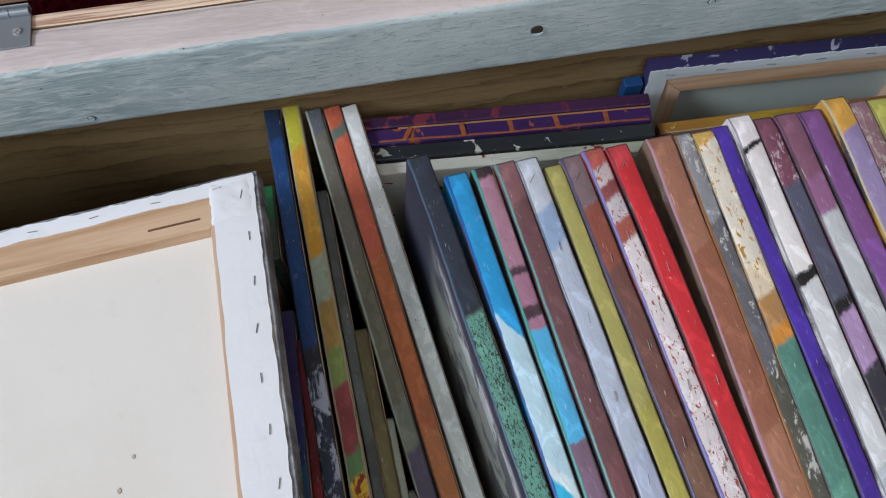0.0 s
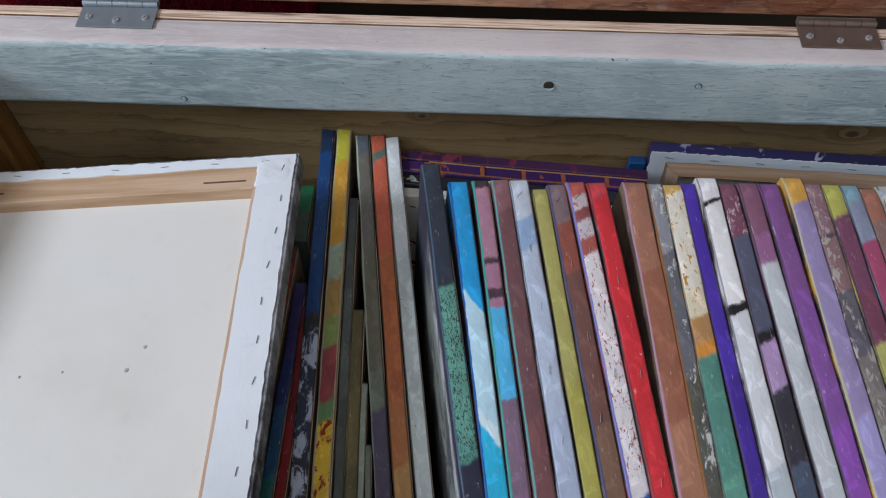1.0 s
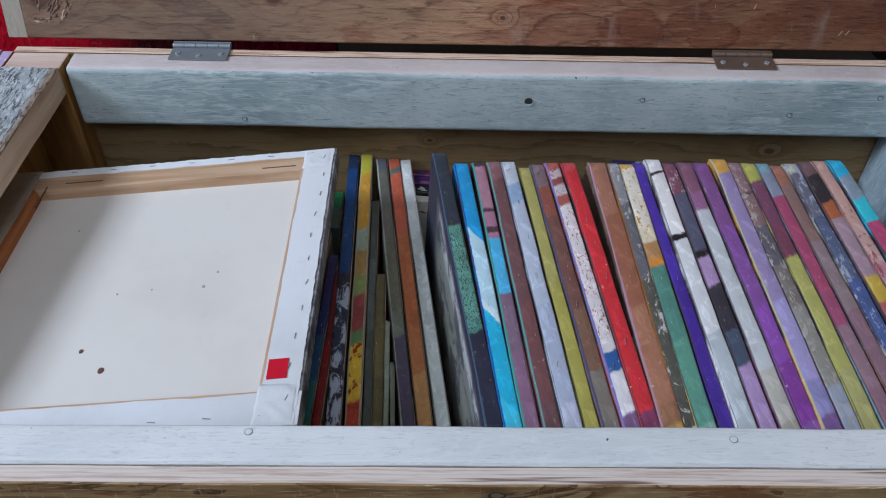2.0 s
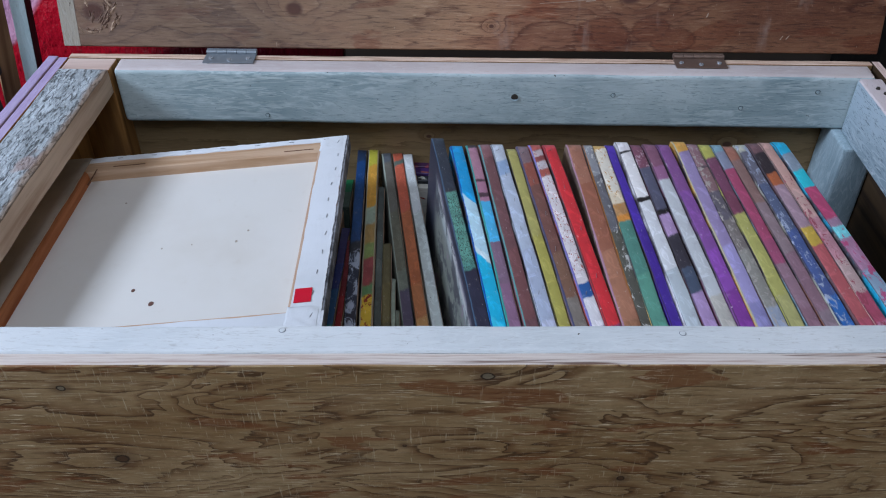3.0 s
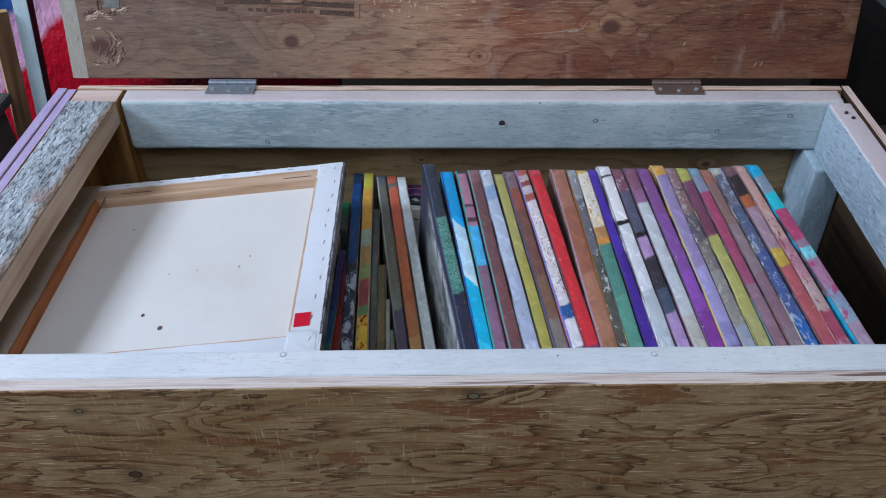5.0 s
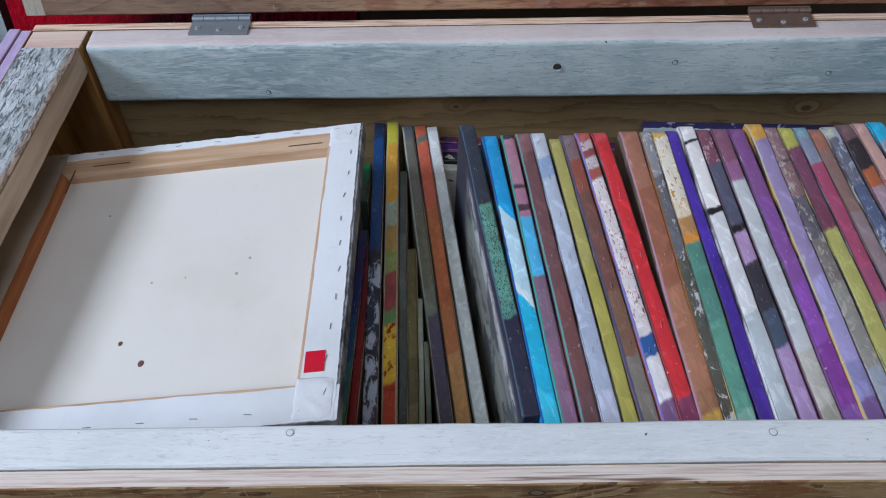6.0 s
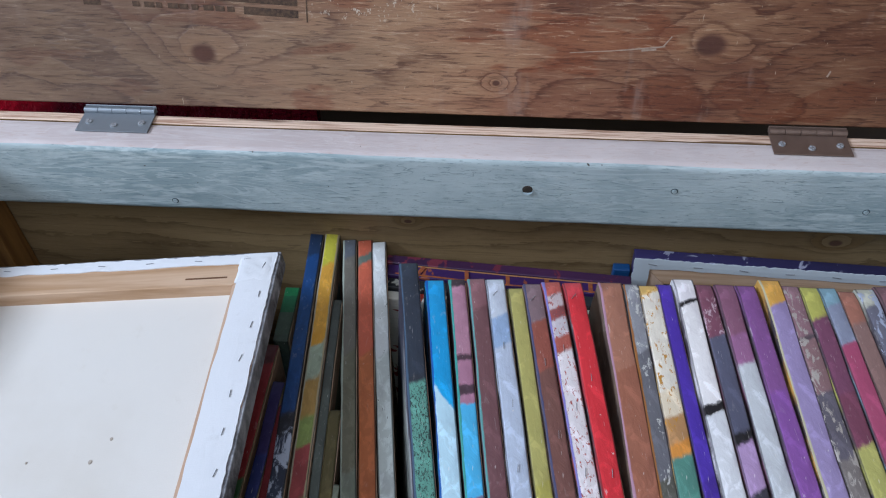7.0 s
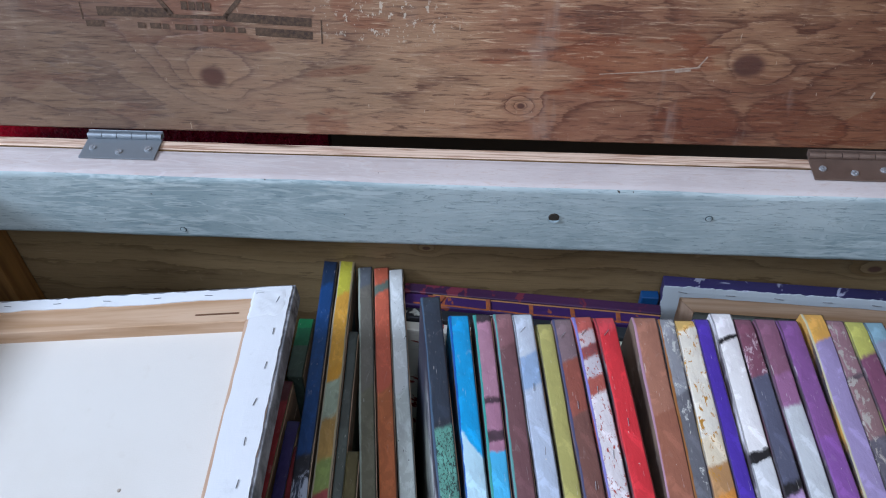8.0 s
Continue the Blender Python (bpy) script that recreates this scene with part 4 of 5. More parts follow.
def painting(name, xb, xf, w, yb, yf, top, label, mat, side, lean=3.0, length=0.405, base=FLOOR_IN, staple_rows=0, seed=1.0):
    """A canvas on edge; xb, xf: the spine's middle at its far end yb and at yf."""
    a = math.degrees(math.atan2(xf - xb, yb - yf))
    h = (top - base) / math.cos(radians(lean))
    x0 = xb - (top - base) * math.tan(radians(lean))
    t = thing(name, label, "painting", pose(x0, yb, base, 0, 0, a) @ pose(0, 0, 0, 0, lean, 0), "paintings standing in the chest")
    c = part("canvas", canvas_mesh(w, length, h, seed), [mat, side], t)
    for y0, y1, z0, z1 in ((-length + 0.004, -0.004, h - 0.040, h - 0.004), (-length + 0.004, -0.004, 0.004, 0.040), (-length + 0.004, -length + 0.040, 0.041, h - 0.041), (-0.040, -0.004, 0.041, h - 0.041)):
        part("stretcher_bar", block(w / 2 - 0.0002, w / 2 + 0.0006, y0, y1, z0, z1), M_STRETCH_Y, t)
    if staple_rows:
        staples(t, [(((i * 31) % 7 - 3) * 0.0006, -0.02 - i * (length - 0.05) / staple_rows) for i in range(staple_rows)], h)
    return t


SPINES = [
    # name, far x, near x, width, far y, top, label, stops, options
    ("charcoal", -0.0390, 0.0180, 0.0172, -0.145, 0.546, "charcoal-edged painting with a speckled green edge, leaning on its neighbour", [(0, "#26313e"), (0.33, "#252c36"), (0.35, "#5f9686"), (0.70, "#548c80"), (0.74, "#23263a")], dict(speck="#33423f", speck_range=(0.34, 0.74), speck_amt=0.35, speck_scale=300, edge="#3f5266"), 3.6),
    ("blue", -0.0115, 0.035, 0.0175, -0.165, 0.546, "bright blue and white painted canvas edge", [(0, "#1894cc"), (0.30, "#1e9cd4"), (0.33, "#b6d6e2"), (0.60, "#d0e2e6"), (0.63, "#26aed2"), (0.9, "#40bcd8")], dict(streak=0.35, edge="#0f4f96", slope=-4.0), 4),
    ("pink", 0.0095, 0.052, 0.0155, -0.162, 0.546, "dusty pink painted canvas edge with dark bands and a blue patch", [(0, "#3a2c34"), (0.03, "#a87a8c"), (0.225, "#4a343f"), (0.24, "#a5748a"), (0.305, "#44313b"), (0.325, "#a5748a"), (0.35, "#4fb0dc"), (0.56, "#7d6478"), (0.75, "#86647e")], dict(edge="#3f8f86", blend=0.008, slope=0.4), 4),
    ("maroon", 0.0275, 0.070, 0.0165, -0.161, 0.547, "dull maroon-brown painted canvas edge", [(0, "#8a6064"), (0.1, "#6e4b4e"), (0.6, "#744b4c"), (0.9, "#66474a")], dict(edge="#5d8f8c", rough=0.34), 4),
    ("silver", 0.045, 0.0885, 0.0175, -0.161, 0.547, "silvery lilac painted canvas edge with staples", [(0, "#c4ccd6"), (0.12, "#93aac8"), (0.2, "#b4bece"), (0.6, "#a9b2c6"), (0.9, "#b4b8ca")], dict(streak=0.3, rough=0.34), 4),
    ("olive", 0.0645, 0.106, 0.0145, -0.169, 0.545, "olive-yellow painted canvas edge", [(0, "#aaa35e"), (0.5, "#a8a04f"), (1, "#9d9742")], dict(streak=0.12), 4),
    ("umber", 0.080, 0.123, 0.017, -0.164, 0.546, "brown painted canvas edge with scuffs", [(0, "#7f6a6e"), (0.12, "#8f4f42"), (0.25, "#744e46"), (0.6, "#7c5c4a"), (0.8, "#7d756c")], dict(edge="#4a4a66", rough=0.32), 4),
    ("red_white", 0.098, 0.141, 0.017, -0.161, 0.547, "white painted canvas edge mottled with red and violet", [(0, "#b0564c"), (0.05, "#cabcbc"), (0.09, "#8a4a4a"), (0.12, "#c8c0c4"), (0.17, "#a8584c"), (0.21, "#ded6d6"), (0.75, "#2c5d9c"), (0.81, "#dcd8da"), (0.93, "#7a5a80")], dict(speck="#a8524a", speck_range=(0.03, 0.72), speck_amt=0.0, speck_scale=150, edge="#7a74b0", streak=0.3, blend=0.012), 4),
    ("red", 0.1175, 0.1585, 0.0172, -0.161, 0.548, "bright red painted canvas edge", [(0, "#c94048"), (0.05, "#cf2f38"), (0.85, "#cc3038"), (0.92, "#7e3a5a")], dict(streak=0.10, rough=0.34), 4),
    ("tan", 0.1525, 0.178, 0.0215, -0.157, 0.547, "reddish-tan painted canvas edge", [(0, "#a4705a"), (0.25, "#98604a"), (0.6, "#a8745a"), (0.9, "#94684c"), (0.96, "#c49a4a")], dict(edge="#a88090", streak=0.15), 4),
    ("grey_streak", 0.1715, 0.1935, 0.0145, -0.157, 0.546, "grey streaky painted canvas edge", [(0, "#8e8f94"), (0.2, "#66666c"), (0.5, "#55554c"), (0.9, "#4e4c42")], dict(speck="#c9c9c4", speck_amt=0.12, speck_scale=45, streak=0.4, edge="#8a5a2c"), 4),
    ("ochre_green", 0.188, 0.209, 0.0185, -0.157, 0.546, "cream and sea-green painted canvas edge with ochre", [(0, "#d9b264"), (0.035, "#e4dccb"), (0.3, "#dfd0b4"), (0.36, "#b28658"), (0.42, "#d08a3a"), (0.45, "#54887a"), (0.7, "#5f9884"), (0.95, "#86b2a2")], dict(speck="#c08a34", speck_range=(0.0, 0.40), speck_amt=0.0, speck_scale=90), 4),
    ("violet_blue", 0.203, 0.2275, 0.0135, -0.155, 0.545, "deep violet painted canvas edge", [(0, "#4a2fa0"), (0.5, "#42278e"), (1, "#44308c")], dict(streak=0.10), 4),
    ("white", 0.2205, 0.244, 0.0185, -0.149, 0.5475, "white painted canvas edge with black bands", [(0, "#ece8e8"), (0.072, "#141418"), (0.084, "#eae6e4"), (0.345, "#17171c"), (0.368, "#d9dadc"), (0.7, "#bcc4c8"), (1, "#a4acb0")], dict(blend=0.006, streak=0.12), 4),
    ("slate", 0.239, 0.263, 0.0165, -0.153, 0.546, "slate painted canvas edge with lilac and black patches", [(0, "#7c4a5c"), (0.16, "#56586c"), (0.40, "#15151a"), (0.425, "#b092ba"), (0.53, "#34323c"), (0.68, "#485468"), (0.79, "#ac90ba")], dict(speck="#c0a8b0", speck_range=(0.04, 0.17), speck_amt=0.2, speck_scale=90), 4),
    ("mauve", 0.2585, 0.2825, 0.0185, -0.153, 0.546, "mauve and pale grey painted canvas edge", [(0, "#86586f"), (0.15, "#95648a"), (0.23, "#c6c9cb"), (0.8, "#bcb8ae"), (0.95, "#a9a496")], dict(streak=0.15), 4),
    ("purple", 0.278, 0.3015, 0.018, -0.153, 0.547, "purple painted canvas edge", [(0, "#82528c"), (0.3, "#84529a"), (0.6, "#8e50ac"), (0.78, "#7f3c94"), (0.95, "#8a5aa4")], dict(streak=0.18), 4),
    ("lilac", 0.3005, 0.3195, 0.019, -0.145, 0.5475, "lilac painted canvas edge with an orange tip", [(0, "#dba64c"), (0.085, "#9a8ab2"), (0.6, "#a69cca"), (0.85, "#8f8ab8"), (0.95, "#7a5a90")], dict(edge="#b4ac8c", streak=0.12), 4),
    ("taupe", 0.318, 0.338, 0.017, -0.151, 0.546, "taupe and grey painted canvas edge", [(0, "#8f6c74"), (0.15, "#54484f"), (0.165, "#8a6a6c"), (0.3, "#5f5a64"), (0.45, "#7c7470"), (0.6, "#8f8c84"), (0.85, "#98a0b0")], dict(speck="#b0a8a0", speck_amt=0.12, speck_scale=70, streak=0.3), 4),
    ("lime_maroon", 0.3355, 0.356, 0.0175, -0.151, 0.546, "maroon and lime-yellow painted canvas edge", [(0, "#b6b45a"), (0.1, "#784660"), (0.3, "#764054"), (0.42, "#b0ac62"), (0.8, "#aca86c")], dict(streak=0.25), 4),
    ("rose", 0.3525, 0.375, 0.0165, -0.151, 0.546, "rose painted canvas edge with a grey-blue tip", [(0, "#7fa0ac"), (0.06, "#8a90a4"), (0.17, "#a64a6a"), (0.55, "#a05070"), (0.66, "#947480"), (0.85, "#8d6a76")], dict(streak=0.2), 4),
    ("brown_mauve", 0.369, 0.394, 0.017, -0.154, 0.545, "brownish mauve painted canvas edge", [(0, "#a06a58"), (0.1, "#8a6c66"), (0.35, "#907c80"), (0.6, "#8a6a76"), (0.85, "#8f7c84")], dict(streak=0.2), 4),
    ("denim", 0.3865, 0.411, 0.0168, -0.151, 0.546, "denim-blue painted canvas edge with pale strokes", [(0, "#bcbcaa"), (0.06, "#6a6a78"), (0.25, "#56617e"), (0.5, "#4a5c90"), (0.8, "#2e66ac"), (0.95, "#8c8a6a")], dict(speck="#a8b0c4", speck_amt=0.12, speck_scale=60, streak=0.3), 4),
    ("black_orange", 0.405, 0.4305, 0.018, -0.147, 0.547, "mixed mauve painted canvas edge with ochre and orange patches", [(0, "#78585c"), (0.08, "#30282e"), (0.2, "#b0623c"), (0.27, "#a88c98"), (0.5, "#c8a844"), (0.59, "#b25a5e"), (0.9, "#a85060")], dict(streak=0.25), 4),
    ("peach", 0.4225, 0.4475, 0.0168, -0.146, 0.547, "peach painted canvas edge with rosy dabs", [(0, "#c9a094"), (0.3, "#c4a098"), (0.45, "#b8858e"), (0.65, "#bca09c"), (0.8, "#a84a62"), (0.92, "#b07a90")], dict(speck="#9a4a5a", speck_range=(0.2, 0.95), speck_amt=0.12, speck_scale=60), 4),
    ("cyan", 0.4415, 0.4725, 0.0195, -0.145, 0.547, "cyan and rose painted canvas edge", [(0, "#2fb4da"), (0.09, "#8a98a6"), (0.19, "#3ac4d2"), (0.29, "#b2466c"), (0.46, "#9c7e94"), (0.5, "#7fd0d6"), (0.56, "#a87c96"), (0.7, "#8aa0b4"), (0.85, "#a892a2")], dict(speck="#b5507a", speck_range=(0.5, 0.95), speck_amt=0.15, speck_scale=50), 4),
]
for i, (nm, xb, xf, w, yb, top, label, stops, opts, lean) in enumerate(SPINES):
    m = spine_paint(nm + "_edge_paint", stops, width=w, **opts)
    s = side_paint(nm + "_face_paint", "#86705f", "#5f4e46") if nm in ("charcoal", "tan") else side_paint(nm + "_face_paint", stops[0][1], "#4a4248")
    if nm == "charcoal":
        s = band_face("charcoal_face_paint", (top - FLOOR_IN) / math.cos(radians(lean)))
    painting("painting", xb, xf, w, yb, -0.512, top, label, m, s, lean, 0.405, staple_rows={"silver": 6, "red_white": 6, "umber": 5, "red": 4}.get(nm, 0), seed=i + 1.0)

LEFT = [
    ("navy", -0.1645, -0.1425, 0.0150, -0.008, -0.407, 0.4425, "navy blue painted canvas edge with a black and white patterned end", [(0, "#0f2c4c"), (0.08, "#0f3f74"), (0.4, "#103a6c"), (0.455, "#23262e"), (0.5, "#2c3648"), (0.7, "#2a2c3a"), (0.85, "#4a3048")], dict(speck="#b4bccc", speck_range=(0.475, 1.0), speck_amt=0.55, speck_scale=40, length=0.545), 3),
    ("ochre", -0.146, -0.1225, 0.0165, -0.009, -0.407, 0.4425, "ochre painted canvas edge running to green and crimson", [(0, "#bcb63a"), (0.1, "#cc9634"), (0.27, "#c89026"), (0.3, "#94a08a"), (0.38, "#9a7a40"), (0.46, "#7a8a4a"), (0.52, "#8a3c3c"), (0.62, "#5a8050"), (0.66, "#d0aa2a"), (0.8, "#a83c22")], dict(edge="#a39a84", other_edge="#a89a7c", speck="#8a2c20", speck_range=(0.62, 1.0), speck_amt=0.1, speck_scale=45, length=0.545), 3),
    ("grey_green", -0.125, -0.070, 0.0150, -0.018, -0.407, 0.440, "grey-green painted canvas edge", [(0, "#595f66"), (0.06, "#68645a"), (0.3, "#646250"), (0.55, "#727868"), (0.62, "#50485a"), (0.8, "#4a4454")], dict(edge="#9aa294", length=0.545), 2),
    ("terracotta", -0.1075, -0.052, 0.0165, -0.018, -0.407, 0.440, "terracotta painted canvas edge", [(0, "#b85a40"), (0.05, "#5d6a60"), (0.075, "#c05e44"), (0.3, "#ae6238"), (0.6, "#ae6c40"), (0.72, "#bc8c54")], dict(length=0.545), 2),
    ("pale_grey", -0.091, -0.0335, 0.0155, -0.019, -0.407, 0.440, "pale grey-white canvas edge with dark specks", [(0, "#d3d6d4"), (0.3, "#bfc5bf"), (0.9, "#b2b9b0")], dict(length=0.545, speck="#4a4a44", speck_amt=-0.7, speck_scale=120, streak=0.1), 2),
]
for i, (nm, xb, xf, w, yb, yf, top, label, stops, opts, lean) in enumerate(LEFT):
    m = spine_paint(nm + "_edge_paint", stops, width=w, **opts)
    s = side_paint(nm + "_face_paint", "#6c756f" if nm == "ochre" else "#84887c", "#59635e" if nm == "ochre" else "#6e7468")
    painting("painting", xb, xf, w, yb, yf, top, label, m, s, lean, 0.545, seed=40.0 + i)

# thin panels between the ochre and the grey-green canvases, and the low ones beside them
LOW = [
    # peat and moss fill the dark gap in place of the ochre canvas's side
    ("peat", -0.1268, -0.1062, 0.0092, -0.100, -0.450, 0.433, 0.40, "slate-green board added in place of the ochre canvas's side", [(0, "#454a45"), (0.3, "#4f5650"), (0.6, "#414842"), (1, "#4a5048")], 2),
    ("moss", -0.1080, -0.0950, 0.0116, -0.238, -0.450, 0.431, 0.30, "olive-brown board filling the gap beside the ochre canvas", [(0, "#5c5434"), (0.3, "#6c623c"), (0.55, "#5d5638"), (0.75, "#766c48"), (1, "#5a5236")], 2),
    ("fern", -0.0938, -0.0860, 0.0052, -0.320, -0.450, 0.436, 0.23, "thin grey-green painted board on edge", [(0, "#8a9280"), (0.5, "#7f8a74"), (1, "#8a9280")], 2),
    ("sage", -0.0845, -0.0793, 0.0052, -0.380, -0.450, 0.434, 0.17, "dark sage painted board on edge", [(0, "#6c7464"), (0.5, "#565e52"), (1, "#6f766a")], 2),
    ("emerald", -0.1785, -0.1775, 0.0160, -0.089, -0.165, 0.438, 0.076, "emerald green painted canvas edge", [(0, "#177040"), (0.2, "#155c38"), (0.5, "#3f5244"), (0.9, "#3a4a40")], 2),
    ("crimson", -0.1840, -0.1855, 0.0128, -0.168, -0.286, 0.439, 0.34, "dark crimson painted canvas edge", [(0, "#5a2028"), (0.08, "#8a1e26"), (0.4, "#84181f"), (0.46, "#2c5a34"), (0.7, "#3a4a48"), (1, "#4a2a4a")], 2),
    ("teal", -0.1690, -0.1695, 0.0115, -0.213, -0.452, 0.4385, 0.34, "canvas edge running from violet-blue to teal and green", [(0, "#2c2458"), (0.25, "#24306a"), (0.4, "#22527c"), (0.6, "#1f6a6a"), (0.75, "#2a7a4c"), (0.85, "#6aa84c")], 2),
    ("claret", -0.1580, -0.1570, 0.0085, -0.240, -0.452, 0.4385, 0.31, "claret painted canvas edge", [(0, "#6a1820"), (0.4, "#8a1c22"), (1, "#6a1a24")], 2),
]
for i, (nm, xb, xf, w, yb, yf, top, length, label, stops, lean) in enumerate(LOW):
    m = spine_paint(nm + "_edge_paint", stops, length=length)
    s = side_paint(nm + "_face_paint", "#6c6c56", "#807a5c")
    painting("painting", xb, xf, w, yb, yf, top, label, m, s, lean, length, seed=60.0 + i)

# ---- canvases standing along the back panel ----
def back_canvas(x0, x1, y, top, d, label, mat, side, rz=0.0, lean=-4.0, h=0.36):
    t = thing("painting", label, "painting", pose((x0 + x1) / 2, y, FLOOR_IN, 0, 0, rz) @ pose(0, 0, 0, lean, 0, 0), "paintings standing in the chest")
    hh = (top - FLOOR_IN) / math.cos(radians(lean))
    L = x1 - x0
    bm = block(-L / 2, L / 2, -d / 2, d / 2, 0, hh, 0.002, 3, 30, 0.0006, x0 * 30)
    c = part("canvas", bm, [mat, side], t)
    shade(c, lambda n, q: n.y < -0.7, 1)
    for a0, a1, b0, b1 in ((-L / 2 + 0.003, L / 2 - 0.003, hh - 0.035, hh - 0.003), (-L / 2 + 0.003, L / 2 - 0.003, 0.003, 0.035), (-L / 2 + 0.003, min(-L / 2 + 0.035, -0.002), 0.036, hh - 0.036), (max(L / 2 - 0.035, 0.002), L / 2 - 0.003, 0.036, hh - 0.036)):
        part("stretcher_bar", block(a0, a1, d / 2 - 0.0002, d / 2 + 0.0006, b0, b1), M_STRETCH_X, t)
    return t, c, hh, L


def along_paint(name, stops, speck=None, amt=0.2, scale=40):
    """Paint that changes along x."""
    g = Mat(name, 0.45, 0, 0.4)
    o = g.xyz()
    wob = g.noise(g.scaled(30, 30, 30), 1.0, 3, 0.6)
    col = g.ramp(g.math("ADD", g.math("MULTIPLY_ADD", o[0], 2.2, 0.5), g.math("MULTIPLY", g.math("SUBTRACT", wob, 0.5), 0.12)), stops)
    br = g.noise(g.scaled(30, 200, 200), 1.0, 4, 0.7)
    col = g.mix(g.math("MULTIPLY", g.step(br, 0.5, 0.8), 0.35), col, "#1c1420")
    if speck:
        sp = g.noise(g.scaled(scale, scale, scale, (4, 1, 2)), 1.0, 3, 0.6, 1.2)
        col = g.mix(g.step(sp, 0.6 - amt * 0.1, 0.64 - amt * 0.1), col, speck)
    g.colour(col)
    g.bump(br, 0.4, 0.001)
    return g.m


M_TAN_LINE = plain("tan_stroke", "#a8784c", 0.5, 0.2)
M_PURPLE_TOP = along_paint("purple_top_paint", [(0, "#38243f"), (0.3, "#351c38"), (0.6, "#452646"), (1, "#2e1c36")], "#6a2c3a", 0.3, 30)
M_PURPLE_FACE = along_paint("purple_face_paint", [(0, "#3c2456"), (0.5, "#382050"), (1, "#42265e")], "#8a4a34", -0.1, 34)
M_NAVY_TOP = along_paint("navy_top_paint", [(0, "#34305c"), (0.5, "#3a3562"), (1, "#2a2848")], "#9a9cb0", -0.2, 30)

M_BLACK_TOP = along_paint("black_top_paint", [(0, "#22262a"), (0.6, "#2a2c30"), (0.8, "#34383a"), (1, "#4a4c4a")], "#b8bab0", -0.15, 60)
M_PALE_TOP = along_paint("pale_top_paint", [(0, "#c8c0a0"), (0.25, "#d8d6cc"), (0.55, "#c4c6b8"), (1, "#a8b08a")], "#8a2c22", 0.0, 40)
M_ORANGE_BAR = plain("orange_stroke", "#a05a26", 0.45, 0.6, 160, second="#4a2a50")
M_BLUE_TOP = along_paint("blue_top_paint", [(0, "#123a66"), (1, "#1a4a7c")])
M_OCHRE_TOP = along_paint("ochre_top_paint", [(0, "#9a6c38"), (0.3, "#a47434"), (0.45, "#b09434"), (0.6, "#98623a"), (1, "#8c4c30")], "#d8c060", -0.2, 30)

# tops of the canvases along the back panel, one in front of the other
back_canvas(-0.080, 0.198, -0.0455, 0.431, 0.0125, "dark purple painted canvas against the back panel", M_PURPLE_TOP, M_PURPLE_TOP, -3.6, 0)
t, c, hh, L = back_canvas(-0.078, 0.196, -0.0610, 0.430, 0.0160, "purple painted canvas edge crossed by orange strokes", M_PURPLE_FACE, M_PURPLE_FACE, -3.8, 0)
for k, (x, turn) in enumerate(((-0.098, -28), (-0.045, 8), (0.0, 6), (0.045, 8), (0.092, 5))):
    s = part("paint_stroke", block(-0.0024, 0.0024, -0.0074, 0.0074, 0, 0.0007, 0.0002, 1, 10, 0.0016, x * 50), M_ORANGE_BAR, t, "orange paint stroke")
    s.matrix_basis = pose(x, 0, hh + 0.0002, 0, 0, turn)
s = part("paint_stroke", block(-L / 2 + 0.01, L / 2 - 0.004, -0.0072, -0.0052, 0, 0.0006, 0.0002, 1, 60, 0.0012), M_ORANGE_BAR, t, "orange paint stroke")
s.matrix_basis = pose(0, 0, hh + 0.0001)
s = part("paint_stroke", block(-L / 2 + 0.03, L / 2, 0.0060, 0.0078, 0, 0.0005, 0.0002, 1, 30, 0.0005), M_TAN_LINE, t, "tan painted line")
s.matrix_basis = pose(0, 0, hh + 0.0001)
back_canvas(-0.076, 0.196, -0.0765, 0.426, 0.0140, "black painted canvas edge with pale scribbles", M_BLACK_TOP, M_BLACK_TOP, -3.8, 0)
back_canvas(-0.076, 0.192, -0.0905, 0.421, 0.0120, "pale painted canvas edge with red and yellow dabs", M_PALE_TOP, M_PALE_TOP, -3.8, 0)
back_canvas(0.180, 0.199, -0.0285, 0.424, 0.0110, "small blue painted canvas edge", M_BLUE_TOP, M_BLUE_TOP, 0, 0)
t, c, hh, L = back_canvas(0.203, 0.47, -0.0835, 0.415, 0.0120, "ochre painted canvas edge with a bare wooden back", M_OCHRE_TOP, M_STRETCH_X, -1.5, 0)


def frame_bars(parent, w, h, wood_x, wood_y, bar_w=0.038, depth=0.017, z=0.0, inset=0.0):
    """Four stretcher bars, mitred at the corners, lying in the xy plane from (0,0) to (w,h)."""
    for nm, pts, m in (("stretcher_bar", ((0, 0), (w, 0), (w - bar_w, bar_w), (bar_w, bar_w)), wood_x),
                       ("stretcher_bar", ((w, 0), (w, h), (w - bar_w, h - bar_w), (w - bar_w, bar_w)), wood_y),
                       ("stretcher_bar", ((w, h), (0, h), (bar_w, h - bar_w), (w - bar_w, h - bar_w)), wood_x),
                       ("stretcher_bar", ((0, h), (0, 0), (bar_w, bar_w), (bar_w, h - bar_w)), wood_y)):
        bm = bmesh.new()
        lo = [bm.verts.new((x, y, z)) for x, y in pts]
        hi = [bm.verts.new((x, y, z + depth)) for x, y in pts]
        bm.faces.new(hi)
        bm.faces.new(lo[::-1])
        for i in range(4):
            bm.faces.new((lo[i], lo[(i + 1) % 4], hi[(i + 1) % 4], hi[i]))
        bmesh.ops.recalc_face_normals(bm, faces=bm.faces)
        bmesh.ops.bevel(bm, geom=bm.edges[:], offset=0.0008, segments=1, affect="EDGES")
        part(nm, bm, m, parent)


